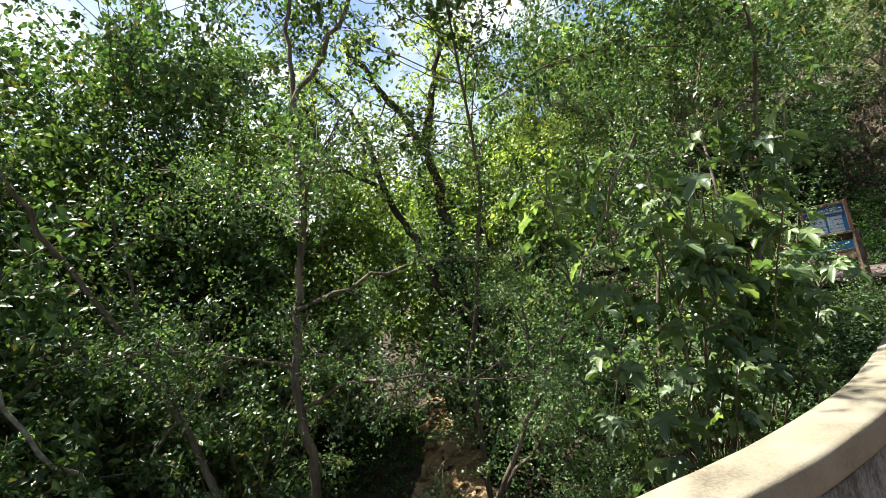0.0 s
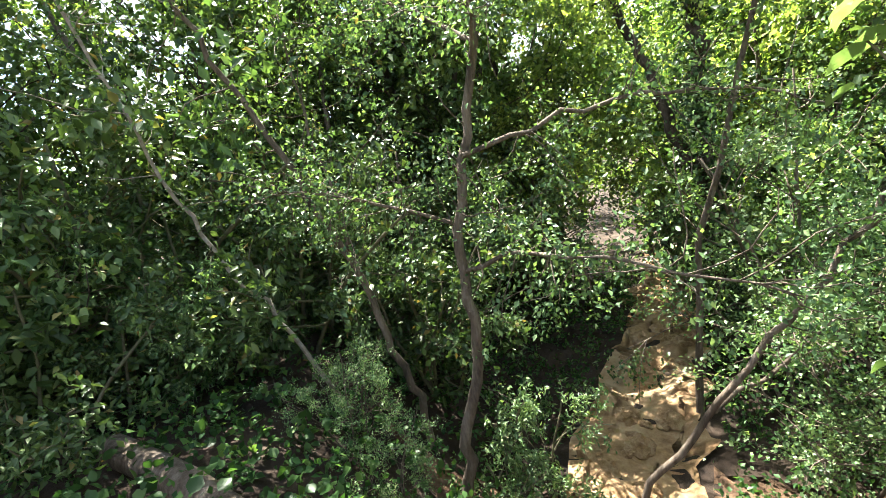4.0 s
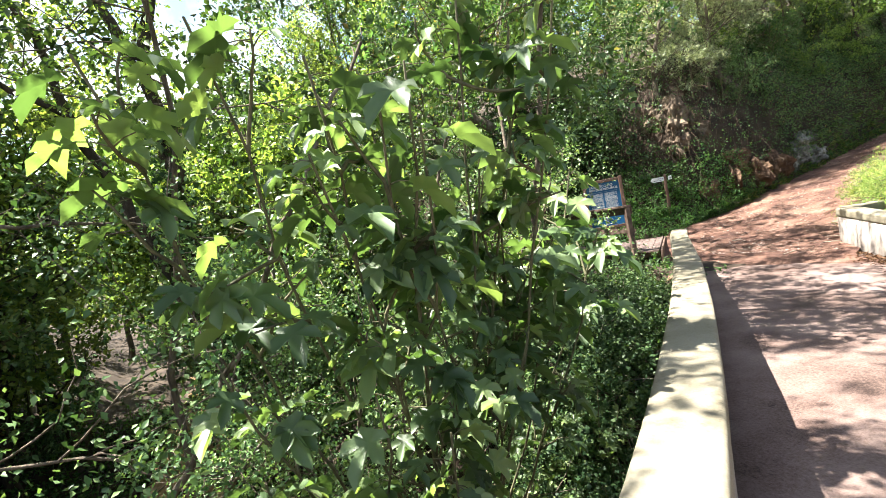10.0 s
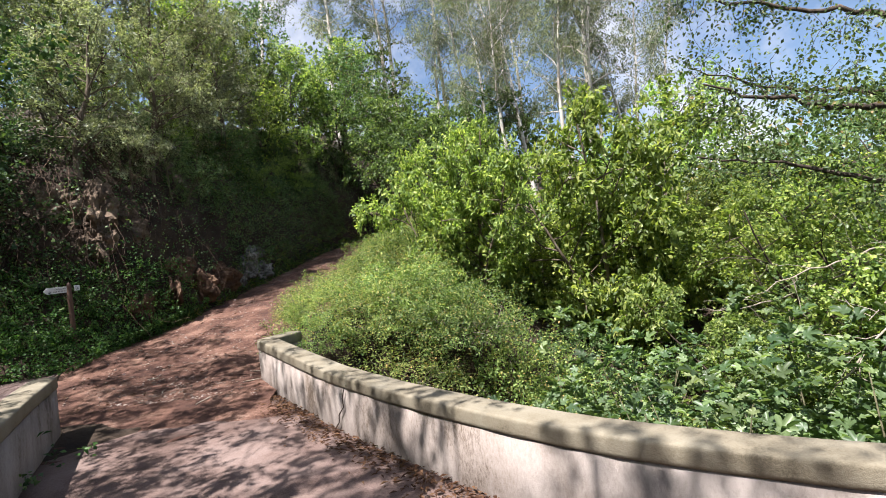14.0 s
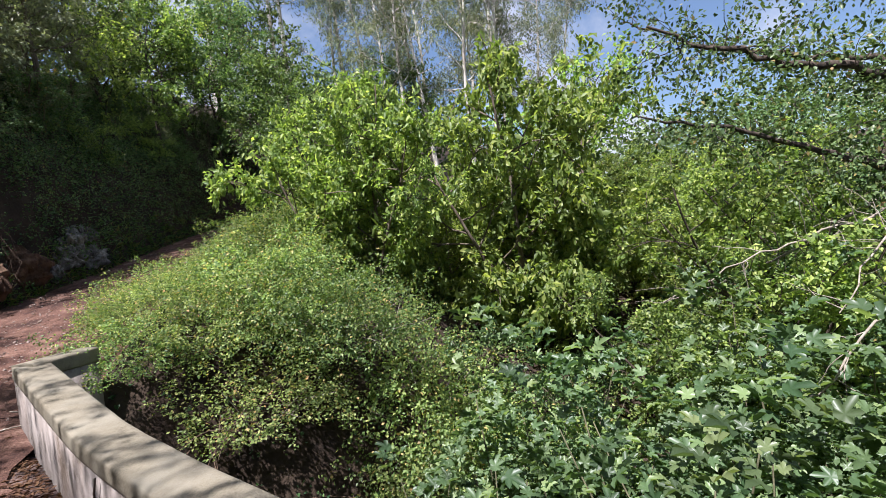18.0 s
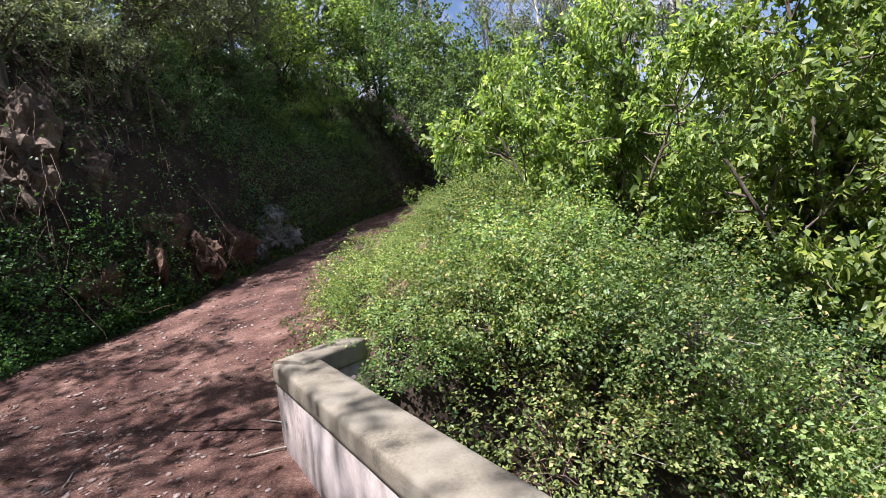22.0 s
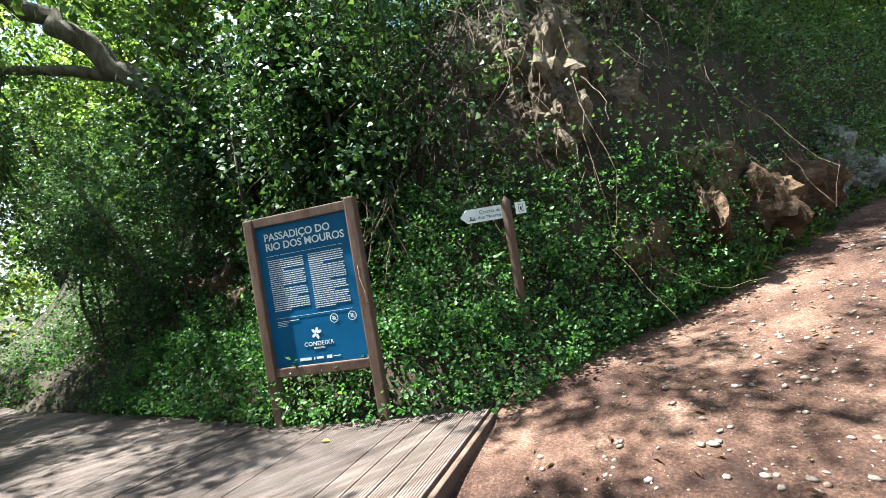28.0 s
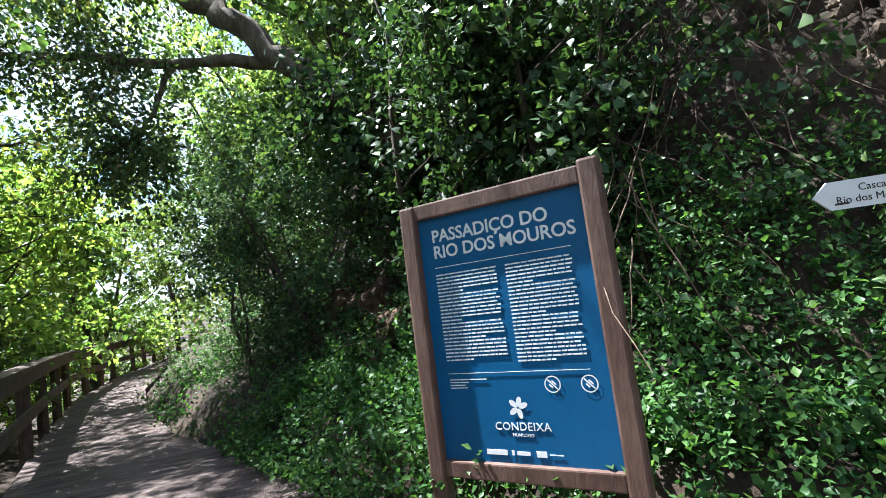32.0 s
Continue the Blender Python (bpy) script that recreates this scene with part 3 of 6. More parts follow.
def ground(x, y):
    """Height of the ground, without the bridge."""
    x, y = np.asarray(x, float), np.asarray(y, float)
    rz, rx = np.interp(y, ROAD_Y, ROAD_Z), np.interp(y, ROAD_Y, ROAD_X)
    d = x - rx
    side = np.interp(y, (11.0, 12.6, 14.5, 18.0), (1.95, 1.6, 1.3, 1.25))
    left = np.maximum(-d - side, 0)
    right = np.maximum(d - 1.25, 0)
    cliff = 0.35 * smooth(0, 0.3, left) + 1.9 * smooth(0.1, 0.85, left) + 2.0 * smooth(0.6, 2.6, left) + np.minimum(left * 0.28, 9)
    drop = np.interp(y, (9.5, 10.8, 12.2), (0.2, 0.55, 2.2))
    fall = 0.55 * smooth(0.0, 1.6, right) * smooth(10.7, 12.0, y) - 2.4 * smooth(drop, drop + np.interp(y, (10.8, 12.4), (1.9, 4.8)), right) + 1.8 * smooth(14, 40, right) + np.minimum(np.maximum(right - 14, 0) * 0.04, 3)
    north = rz + np.where(d < 0, cliff, fall)
    # bank that rises behind the boardwalk, and the flat ground on its other side
    back = y - np.interp(x, BACK_X[::-1], BACK_Y[::-1])
    bank = 0.25 + 0.45 * smooth(0, 0.5, back) + 3.6 * smooth(0.5, 4.2, back) + np.minimum(np.maximum(back - 2, 0) * 0.35, 9)
    west = np.where(back > 0, bank, 0.20 - 1.0 * smooth(1.9, 4.2, -back))
    z = np.where(y > 8.0, np.where(x < rx - side, np.minimum(north, np.maximum(west, rz * 0 + 0.05)), north), west)
    z = np.where((y <= 8.0) & (x > -3.0), -0.4 + np.minimum(np.maximum(-6 - y, 0) * 0.05, 3), z)
    z = z + 0.10 * ripple(x, y) * smooth(1.1, 2.6, np.abs(d)) * np.where(back > -1.2, smooth(0.3, 1.0, np.abs(back - 0.2)), 1)
    # the stream's gully
    b = seg_dist(x, y, BED_X, BED_Y)
    cut = smooth(1.9, 4.9, b)
    z = z * cut + (1 - cut) * (-2.25 + 0.13 * ripple(x, y, 2.2))
    far = np.hypot(x, y)
    z = z + 4.0 * smooth(45, 160, far) + 10 * smooth(15, 80, -x) * smooth(0, 40, y)
    return z


def ground_at(x, y):
    return float(ground(np.array([x]), np.array([y]))[0])


def build_ground():
    u = np.linspace(-1, 1, 261)
    g = 17.0 * u + 260.0 * np.sign(u) * np.abs(u) ** 7
    X, Y = np.meshgrid(g - 2.0, g + 6.0)
    Z = ground(X, Y)
    n = len(u)
    v = np.stack([X.ravel(), Y.ravel(), Z.ravel()], -1)
    i = np.arange(n * n).reshape(n, n)
    a, b, c, d = i[:-1, :-1].ravel(), i[:-1, 1:].ravel(), i[1:, 1:].ravel(), i[1:, :-1].ravel()
    t = np.vstack([np.stack([a, b, c], -1), np.stack([a, c, d], -1)])
    return tagged(new("ground", mesh_tris("ground", v, t, "soil", True)), "dark leaf-mould soil under the trees", "ground", kind="structure")


build_ground()


def ribbon(name, mid, half, zf, material, label, step=0.25, thick=0.0, kind="structure", category="road", across=10, wob=0.0):
    """A strip along a middle line, laid at the height zf(x, y)."""
    px, py = np.array(mid[0], float), np.array(mid[1], float)
    s = np.r_[0, np.cumsum(np.hypot(np.diff(px), np.diff(py)))]
    k = np.arange(0, s[-1], step)
    x, y = np.interp(k, s, px), np.interp(k, s, py)
    dx, dy = np.gradient(x), np.gradient(y)
    l = np.hypot(dx, dy)
    nx, ny = -dy / l, dx / l
    hw = np.interp(k, np.linspace(0, s[-1], len(half)), half) if np.ndim(half) else np.full(len(k), half)
    rng = np.random.default_rng(3)
    v = []
    for j in range(across + 1):
        w = (j / across * 2 - 1) * hw * (1 + (wob * np.interp(k, np.arange(0, s[-1] + 1, 0.6), rng.normal(0, 1, len(np.arange(0, s[-1] + 1, 0.6)))) if wob else 0))
        X, Y = x + nx * w, y + ny * w
        v.append(np.stack([X, Y, zf(X, Y)], -1))
    v = np.array(v)
    n, mth = v.shape[1], v.shape[0]
    i = np.arange(mth * n).reshape(mth, n)
    a, b, c, d = i[:-1, :-1].ravel(), i[:-1, 1:].ravel(), i[1:, 1:].ravel(), i[1:, :-1].ravel()
    t = np.vstack([np.stack([a, c, b], -1), np.stack([a, d, c], -1)])
    return tagged(new(name, mesh_tris(name, v.reshape(-1, 3), t, material, True)), label, category, kind=kind)


ROADZ = lambda X, Y: np.interp(Y, ROAD_Y, ROAD_Z) + 0.016 + (0.02 + 0.02 * ripple(X, Y, 1.6)) * smooth(9.0, 10.5, Y) + (0.022 * ripple(X, Y, 2.6) + 0.012 * ripple(Y, X, 7.0) - 0.03) * smooth(10.0, 8.4, Y) + 0.15 * smooth(-3.2, -4.7, X) * smooth(9.0, 10.3, Y) * smooth(13.5, 11.8, Y)
ribbon("road", ((-1.75, -2.5, -3.55, -3.8, -3.6, -3.55, -3.45, -3.0, -1.6, 5.0), (8.3, 9.5, 11.0, 12.8, 15.0, 18.0, 22.0, 26.0, 33.0, 45.0)),
       (1.35, 2.0, 1.75, 1.3, 1.2, 1.15, 1.15), ROADZ, "dirt", "red-brown dirt road with loose stones climbing into the trees", wob=0.05)
VERGEZ = lambda X, Y: np.maximum(ROADZ(X, Y), ground(X, Y)) + 0.012
ribbon("road_verge", ((-1.95, -1.8, -1.85, -1.95, -1.95), (10.75, 12.0, 13.5, 16.0, 21.0)), 0.8, VERGEZ, "dirt", "litter-strewn earth along the road's bramble edge", wob=0.08)
WASH_X = (-24.0, -16.0, -12.0, -9.6, -6.8, -4.2, -2.2, -0.9, -0.5, 0.6, 2.0)
WASH_Y = (1.4, 1.2, 0.8, 0.35, -0.1, -0.5, -0.9, -0.7, 1.6, 4.4, 6.8)
ribbon("stream_bank", (WASH_X[6:], WASH_Y[6:]), 2.2, lambda X, Y: ground(X, Y) + 0.015 + 0.05 * ripple(X, Y, 3.4) + 0.035 * ripple(Y + 3, X, 8.3), "earth",
       "scoured brown earth beside the stream bed", category="bank", wob=0.12, across=20)
ribbon("stream_bed", (WASH_X[1:8], WASH_Y[1:8]), 0.72, lambda X, Y: ground(X, Y) + 0.05 + 0.06 * ripple(X, Y, 2.7) + 0.05 * ripple(Y, X + 2, 6.1) - 0.25 * smooth(-1.9, -0.95, X), "bed",
       "dry ochre stream bed with scoured earth and stones", category="stream bed", wob=0.2, step=0.11, across=22)

# ---------------------------------------------------------------- the bridge
LEFT_X = (2.66, 2.63, 2.50, 2.22, 1.83, 1.27, 0.42, -0.72, -2.70, -3.30)
LEFT_Y = (-5.0, -2.6, -0.9, 0.35, 1.35, 2.28, 3.6, 5.28, 8.0, 8.9)
RIGHT_X = (6.4, 4.7, 3.5, 2.7, 2.16, 1.4, 0.27, -0.47, -1.57)
RIGHT_Y = (5.1, 5.35, 5.72, 6.12, 6.5, 7.2, 8.35, 9.2, 10.48)
RIGHT_TALL = (0.84, 0.84, 0.84, 0.84, 0.82, 0.80, 0.82, 0.9, 0.98)      # height against the left one


def curve_line(px, py, step):
    px, py = np.array(px, float), np.array(py, float)
    s = np.r_[0, np.cumsum(np.hypot(np.diff(px), np.diff(py)))]
    k = np.linspace(0, s[-1], max(2, int(s[-1] / step)))
    x, y = np.interp(k, s, px), np.interp(k, s, py)
    for _ in range(6):
        x[1:-1] = (x[:-2] + 2 * x[1:-1] + x[2:]) / 4
        y[1:-1] = (y[:-2] + 2 * y[1:-1] + y[2:]) / 4
    return x, y


def wall_mesh(name, x, y, profile, material, side=1, wobble=0.006, seed=1, tall=(1, 1)):
    """A wall swept along a line; profile: (outward, z) pairs, closed."""
    rng = np.random.default_rng(seed)
    dx, dy = np.gradient(x), np.gradient(y)
    l = np.hypot(dx, dy)
    nx, ny = -dy / l * side, dx / l * side
    bm = bmesh.new()
    rings = []
    h = np.interp(np.linspace(0, 1, len(x)), np.linspace(0, 1, len(tall)), tall)
    for i in range(len(x)):
        rings.append([bm.verts.new((x[i] + nx[i] * (o + rng.normal(0, wobble)), y[i] + ny[i] * (o + rng.normal(0, wobble)), (z * h[i] if z > 0 else z) + rng.normal(0, wobble))) for o, z in profile])
    n = len(profile)
    for a, b in zip(rings[:-1], rings[1:]):
        for j in range(n):
            bm.faces.new((a[j], a[(j + 1) % n], b[(j + 1) % n], b[j]))
    bm.faces.new(rings[0])
    bm.faces.new(rings[-1][::-1])
    bmesh.ops.recalc_face_normals(bm, faces=bm.faces)
    for f in bm.faces:
        f.smooth = len(f.verts) == 4
    return bm


BODY = [(0.006, -0.75), (0.006, 0.1), (0.006, 0.56), (0.254, 0.56), (0.262, -0.75)]
CAP = [(0.008, 0.562), (-0.006, 0.578), (-0.008, 0.60), (-0.008, 0.680), (-0.006, 0.694), (0.0, 0.703), (0.010, 0.708), (0.030, 0.711), (0.13, 0.713), (0.23, 0.711), (0.25, 0.708), (0.260, 0.703), (0.266, 0.694), (0.268, 0.680), (0.268, 0.60), (0.266, 0.578), (0.262, 0.562)]


def parapet(name, px, py, side, label, seed, tall=(1, 1)):
    x, y = curve_line(px, py, 0.16)
    ob = thing(name, label, "parapet", kind="structure")
    part("body", wall_mesh("body", x, y, BODY, "render", side, 0.003, seed, tall), "render", ob, "stained white lime render")
    part("coping", wall_mesh("coping", x, y, CAP, "coping", side, 0.0009, seed + 1, tall), "coping", ob, "cream painted flat coping with worn edges")
    return ob


parapet("wall_parapet_left", LEFT_X, LEFT_Y, 1, "low rendered bridge parapet with cream coping and stains", 11)
right_wall = parapet("wall_parapet_right", RIGHT_X, RIGHT_Y, -1, "curved low rendered parapet with cream coping beside the thicket", 21, RIGHT_TALL)
rx_, ry_ = curve_line((-1.55, -1.47, -1.32), (10.45, 10.68, 11.05), 0.12)
part("return_wall", wall_mesh("return_wall", rx_, ry_, BODY, "render", -1, 0.004, 5), "render", right_wall)
part("return_coping", wall_mesh("return_coping", rx_, ry_, CAP, "coping", -1, 0.0009, 6), "coping", right_wall)


def build_slab():
    """The bridge's slab between the parapets."""
    lx, ly = curve_line(LEFT_X, LEFT_Y, 0.25)
    rx, ry = curve_line((7.5,) + RIGHT_X, (-2.0,) + RIGHT_Y, 0.25)
    n, across = 70, 14
    s = np.linspace(0, 1, n)
    L = np.stack([np.interp(s, np.linspace(0, 1, len(lx)), lx), np.interp(s, np.linspace(0, 1, len(ly)), ly)], -1)
    R = np.stack([np.interp(s, np.linspace(0, 1, len(rx)), rx), np.interp(s, np.linspace(0, 1, len(ry)), ry)], -1)
    w = np.linspace(-0.012, 1.012, across)
    P = L[:, None] * (1 - w)[None, :, None] + R[:, None] * w[None, :, None]
    Z = 0.012 * ripple(P[..., 0], P[..., 1], 1.3)
    top = np.concatenate([P, Z[..., None]], -1)
    low = top.copy()
    low[..., 2] = -0.45
    v = np.vstack([top.reshape(-1, 3), low.reshape(-1, 3)])
    i = np.arange(n * across).reshape(n, across)
    t = []
    for off, flip in ((0, True), (n * across, False)):
        a, b, c, d = (i[:-1, :-1] + off).ravel(), (i[:-1, 1:] + off).ravel(), (i[1:, 1:] + off).ravel(), (i[1:, :-1] + off).ravel()
        t.append(np.stack([a, b, c] if flip else [a, c, b], -1))
        t.append(np.stack([a, c, d] if flip else [a, d, c], -1))
    edge = np.r_[i[0, :], i[1:, -1], i[-1, -2::-1], i[-2:0:-1, 0]]
    e2 = np.roll(edge, -1)
    t.append(np.stack([edge, edge + n * across, e2 + n * across], -1))
    t.append(np.stack([edge, e2 + n * across, e2], -1))
    return tagged(new("floor_bridge_deck", mesh_tris("bridge_deck", v, np.vstack(t), "deck_dust")), "dusty pinkish bridge surface with damp patches", "bridge deck", kind="structure")


build_slab()

# ---------------------------------------------------------------- boardwalk
def line_at(px, py, k):
    i = np.arange(len(px))
    return np.array([np.interp(k, i, px), np.interp(k, i, py)])


def prism(a, b, c, d, z0, z1, bevel=0.0):
    bm = bmesh.new()
    lo = [bm.verts.new((p[0], p[1], z0)) for p in (a, b, c, d)]
    hi = [bm.verts.new((p[0], p[1], z1)) for p in (a, b, c, d)]
    bm.faces.new(lo[::-1])
    bm.faces.new(hi)
    for i in range(4):
        bm.faces.new((lo[i], lo[(i + 1) % 4], hi[(i + 1) % 4], hi[i]))
    bmesh.ops.recalc_face_normals(bm, faces=bm.faces)
    if bevel:
        bmesh.ops.bevel(bm, geom=[e for e in bm.edges if e.verts[0].co.z > z1 - 1e-4 and e.verts[1].co.z > z1 - 1e-4], offset=bevel, segments=1, affect="EDGES")
    return bm


def build_boardwalk():
    deck = thing("floor_boardwalk", "weathered brown plank boardwalk with worn grooves", "boardwalk", kind="structure")
    k, ks = 0.0, [0.0]
    while k < len(BACK_X) - 1:
        mid = lambda q: (line_at(BACK_X, BACK_Y, q) + line_at(FRONT_X, FRONT_Y, q)) / 2
        speed = np.linalg.norm(mid(k + 0.02) - mid(k)) / 0.02
        k += 0.15 / max(speed, 0.5)
        ks.append(min(k, len(BACK_X) - 1.001))
    rng = np.random.default_rng(5)
    grooves = [(0.0, -0.03), (0.0, -0.003), (0.02, 0.0)]
    for g in range(7):
        u = (g + 1) / 8
        grooves += [(u - 0.028, 0.0), (u - 0.014, -0.004), (u + 0.014, -0.004), (u + 0.028, 0.0)]
    grooves += [(0.98, 0.0), (1.0, -0.003), (1.0, -0.03)]
    for k0, k1 in zip(ks[:-1], ks[1:]):
        g = (k1 - k0) * 0.035
        dz = rng.normal(0, 0.0015)
        v = []
        for px, py in ((BACK_X, BACK_Y), (FRONT_X, FRONT_Y)):
            for u, z in grooves:
                p = line_at(px, py, k0 + g + (k1 - k0 - 2 * g) * u)
                v.append((p[0], p[1], DECK_Z + dz + z))
        n = len(grooves)
        f = [(q, (q + 1) % n, n + (q + 1) % n, n + q) for q in range(n)] + [tuple(range(n))[::-1], tuple(range(n, 2 * n))]
        put("plank", mesh_of("plank", v, f, "plank"), deck)
    e0, e1 = line_at(BACK_X, BACK_Y, 0.0), line_at(FRONT_X, FRONT_Y, 0.0)
    n = np.array([0.02, 0.011])
    part("edge_board", prism(e0 + n, e0 + 2.6 * n, e1 + 2.6 * n, e1 + n, -0.06, DECK_Z - 0.004, 0.003), "rail_wood", deck, "dark edge board on the ground")
    for w in (0.08, 0.5, 0.92):
        for i in range(len(BACK_X) - 1):
            p = [line_at(BACK_X, BACK_Y, i + q) * (1 - w) + line_at(FRONT_X, FRONT_Y, i + q) * w for q in (0.01, 0.99)]
            d = (p[1] - p[0]) / np.linalg.norm(p[1] - p[0])
            s = np.array([-d[1], d[0]]) * 0.035
            part("joist", prism(p[0] - s, p[0] + s, p[1] + s, p[1] - s, DECK_Z - 0.16, DECK_Z - 0.034), "rail_wood", deck)
    return deck


def beam(a, b, width, height, bevel=0.006):
    """A sawn timber from a to b."""
    a, b = Vector(a), Vector(b)
    bm = box((b - a).length, width, height, bevel)
    m = Matrix.Translation((a + b) / 2) @ (b - a).to_track_quat("X", "Z").to_matrix().to_4x4()
    bmesh.ops.transform(bm, matrix=m, verts=bm.verts)
    return bm


def build_railing():
    rail = thing("wooden_railing", "brown timber handrail with posts along the boardwalk", "railing")
    ks, k = [], 0.45
    while k < len(FRONT_X) - 1.2:
        ks.append(k)
        p, q = line_at(FRONT_X, FRONT_Y, k), line_at(FRONT_X, FRONT_Y, k + 0.05)
        k += 1.45 / (np.linalg.norm(q - p) / 0.05)
    pts = [line_at(FRONT_X, FRONT_Y, q) for q in ks]
    for i, p in enumerate(pts):
        g = ground_at(p[0], p[1])
        part("post", beam((p[0], p[1], min(g, 0.0) - 0.1), (p[0] - 0.02, p[1] - 0.05, DECK_Z + 0.92), 0.09, 0.09), "rail_wood", rail)
        if i:
            a, b = pts[i - 1], p
            part("handrail", beam((*a, DECK_Z + 0.945), (*b, DECK_Z + 0.945), 0.19, 0.045), "rail_wood", rail, "flat weathered handrail plank")
            part("top_rail", beam((a[0] + 0.02, a[1] + 0.05, DECK_Z + 0.85), (b[0] + 0.02, b[1] + 0.05, DECK_Z + 0.85), 0.035, 0.14), "rail_wood", rail)
            part("middle_rail", beam((a[0] + 0.02, a[1] + 0.05, DECK_Z + 0.46), (b[0] + 0.02, b[1] + 0.05, DECK_Z + 0.46), 0.035, 0.13), "rail_wood", rail)
    return rail


build_boardwalk()
build_railing()

# ---------------------------------------------------------------- signs


def text_mesh(body, size, extrude=0.0008, align="LEFT", bold=0.0, spacing=1.0):
    cu = bpy.data.curves.new("text", "FONT")
    cu.body, cu.size, cu.extrude, cu.align_x, cu.offset, cu.space_character = body, size, extrude, align, bold, spacing
    cu.resolution_u = 3
    ob = new("text_maker", cu)
    bpy.context.view_layer.update()
    me = bpy.data.meshes.new_from_object(ob.evaluated_get(bpy.context.evaluated_depsgraph_get()))
    bpy.data.objects.remove(ob)
    return me


def lettering(name, body, size, x, z, y, parent, material="white", align="LEFT", bold=0.0, spacing=1.0):
    me = text_mesh(body, size, 0.0008, align, bold, spacing)
    me.materials.clear()
    me.materials.append(M[material])
    return put(name, me, parent, "", pose(x, y, z, 90, 0, 0))


def bars(rows, y0, y1):
    """Flat bars (x, z, length, height) on an upright panel."""
    bm = bmesh.new()
    for x, z, w, h in rows:
        q = bmesh.ops.create_cube(bm, size=1.0)["verts"]
        bmesh.ops.scale(bm, vec=(w, y1 - y0, h), verts=q)
        bmesh.ops.translate(bm, vec=(x + w / 2, (y0 + y1) / 2, z), verts=q)
    return bm


def ring(x, z, r0, r1, y, n=24):
    bm = bmesh.new()
    a = [[bm.verts.new((x + math.cos(i / n * 6.2832) * r, y, z + math.sin(i / n * 6.2832) * r)) for i in range(n)] for r in (r0, r1)]
    for i in range(n):
        j = (i + 1) % n
        bm.faces.new((a[0][i], a[0][j], a[1][j], a[1][i]))
    return bm


def build_info_board():
    ob = thing("information_board", "brown timber frame holding a blue trail information panel", "sign", at=(-6.35, 10.27, 0.0))
    ob.rotation_euler = (0, radians(-1.0), radians(41))
    W, Z0, Z1 = 0.403, 0.80, 1.92
    for s in (-1, 1):
        bm = box(0.085, 0.075, 1.70, 0.012, (s * (W + 0.042), 0.0, 1.145 if s < 0 else 1.165))
        part("post", bm, "board_wood", ob)
    part("top_rail", box(2 * W + 0.002, 0.06, 0.075, 0.008, (0, 0.0, Z1 + 0.037)), "board_wood", ob)
    part("bottom_rail", box(2 * W + 0.002, 0.06, 0.075, 0.008, (0, 0.0, Z0 - 0.037)), "board_wood", ob)
    panel = part("panel", box(2 * W, 0.018, Z1 - Z0, 0.0, (0, 0.005, (Z0 + Z1) / 2)), "blue", ob, "blue printed panel")
    y = -0.0055
    X = lambda u: -W + 2 * W * u
    Z = lambda v: Z1 - (Z1 - Z0) * v
    lettering("title", "PASSADIÇO DO", 0.083, X(0.085), Z(0.104), y, panel, bold=0.0014, spacing=0.98)
    lettering("title", "RIO DOS MOUROS", 0.083, X(0.085), Z(0.172), y, panel, bold=0.0014, spacing=0.98)
    part("rule", bars([(X(0.085), Z(0.213), 0.66, 0.0025)], y - 0.001, y), "white", panel)
    part("rule", bars([(X(0.085), Z(0.655), 0.66, 0.0022)], y - 0.001, y), "white", panel)
    rng = np.random.default_rng(9)
    for u0, u1, rows in ((0.085, 0.475, 25), (0.53, 0.90, 26)):
        out, blocks = [], []
        for i in range(rows):
            if i in (6, 14, 19):
                blocks.append(out)
                out = []
            x, z = X(u0), Z(0.245 + i * 0.0148)
            end = X(u1) if i not in (5, 13, 18, rows - 1) else X(u0 + (u1 - u0) * rng.uniform(0.3, 0.8))
            while x < end - 0.012:
                w = min(rng.uniform(0.010, 0.045), end - x)
                out.append((x, z, w, 0.0062))
                x += w + 0.005
        for block in blocks + [out]:
            part("text_block", bars(block, y - 0.001, y), "white", panel, "small white lines of text")
    part("text_note", bars([(X(0.09), Z(0.68 + 0.011 * i), w, 0.004) for i, w in enumerate((0.19, 0.10, 0.08, 0.09))], y - 0.001, y), "white", panel)
    for u in (0.70, 0.89):
        icon = part("prohibition_icon", ring(X(u), Z(0.705), 0.030, 0.035, y - 0.001), "white", panel, "round white no-entry style icon")
        bm = bars([(-0.028, 0.0, 0.056, 0.005), (-0.012, 0.009, 0.024, 0.006), (-0.010, -0.010, 0.02, 0.006)], y - 0.0015, y - 0.0005)
        bmesh.ops.rotate(bm, cent=(0, 0, 0), matrix=Matrix.Rotation(radians(45), 3, "Y"), verts=bm.verts)
        bmesh.ops.translate(bm, vec=(X(u), 0, Z(0.705)), verts=bm.verts)
        part("bar", bm, "white", icon)
    bm = bmesh.new()
    for a in (20, 75, 140, 215, 285):
        q = bmesh.ops.create_circle(bm, cap_ends=True, segments=14, radius=1.0)["verts"]
        bmesh.ops.scale(bm, vec=(0.022, 0.012, 1), verts=q)
        bmesh.ops.translate(bm, vec=(0.026, 0, 0), verts=q)
        bmesh.ops.rotate(bm, cent=(0, 0, 0), matrix=Matrix.Rotation(radians(a), 3, "Z"), verts=q)
    bmesh.ops.rotate(bm, cent=(0, 0, 0), matrix=Matrix.Rotation(radians(90), 3, "X"), verts=bm.verts)
    bmesh.ops.translate(bm, vec=(X(0.49), y - 0.001, Z(0.79)), verts=bm.verts)
    part("emblem", bm, "white", panel, "white petal emblem")
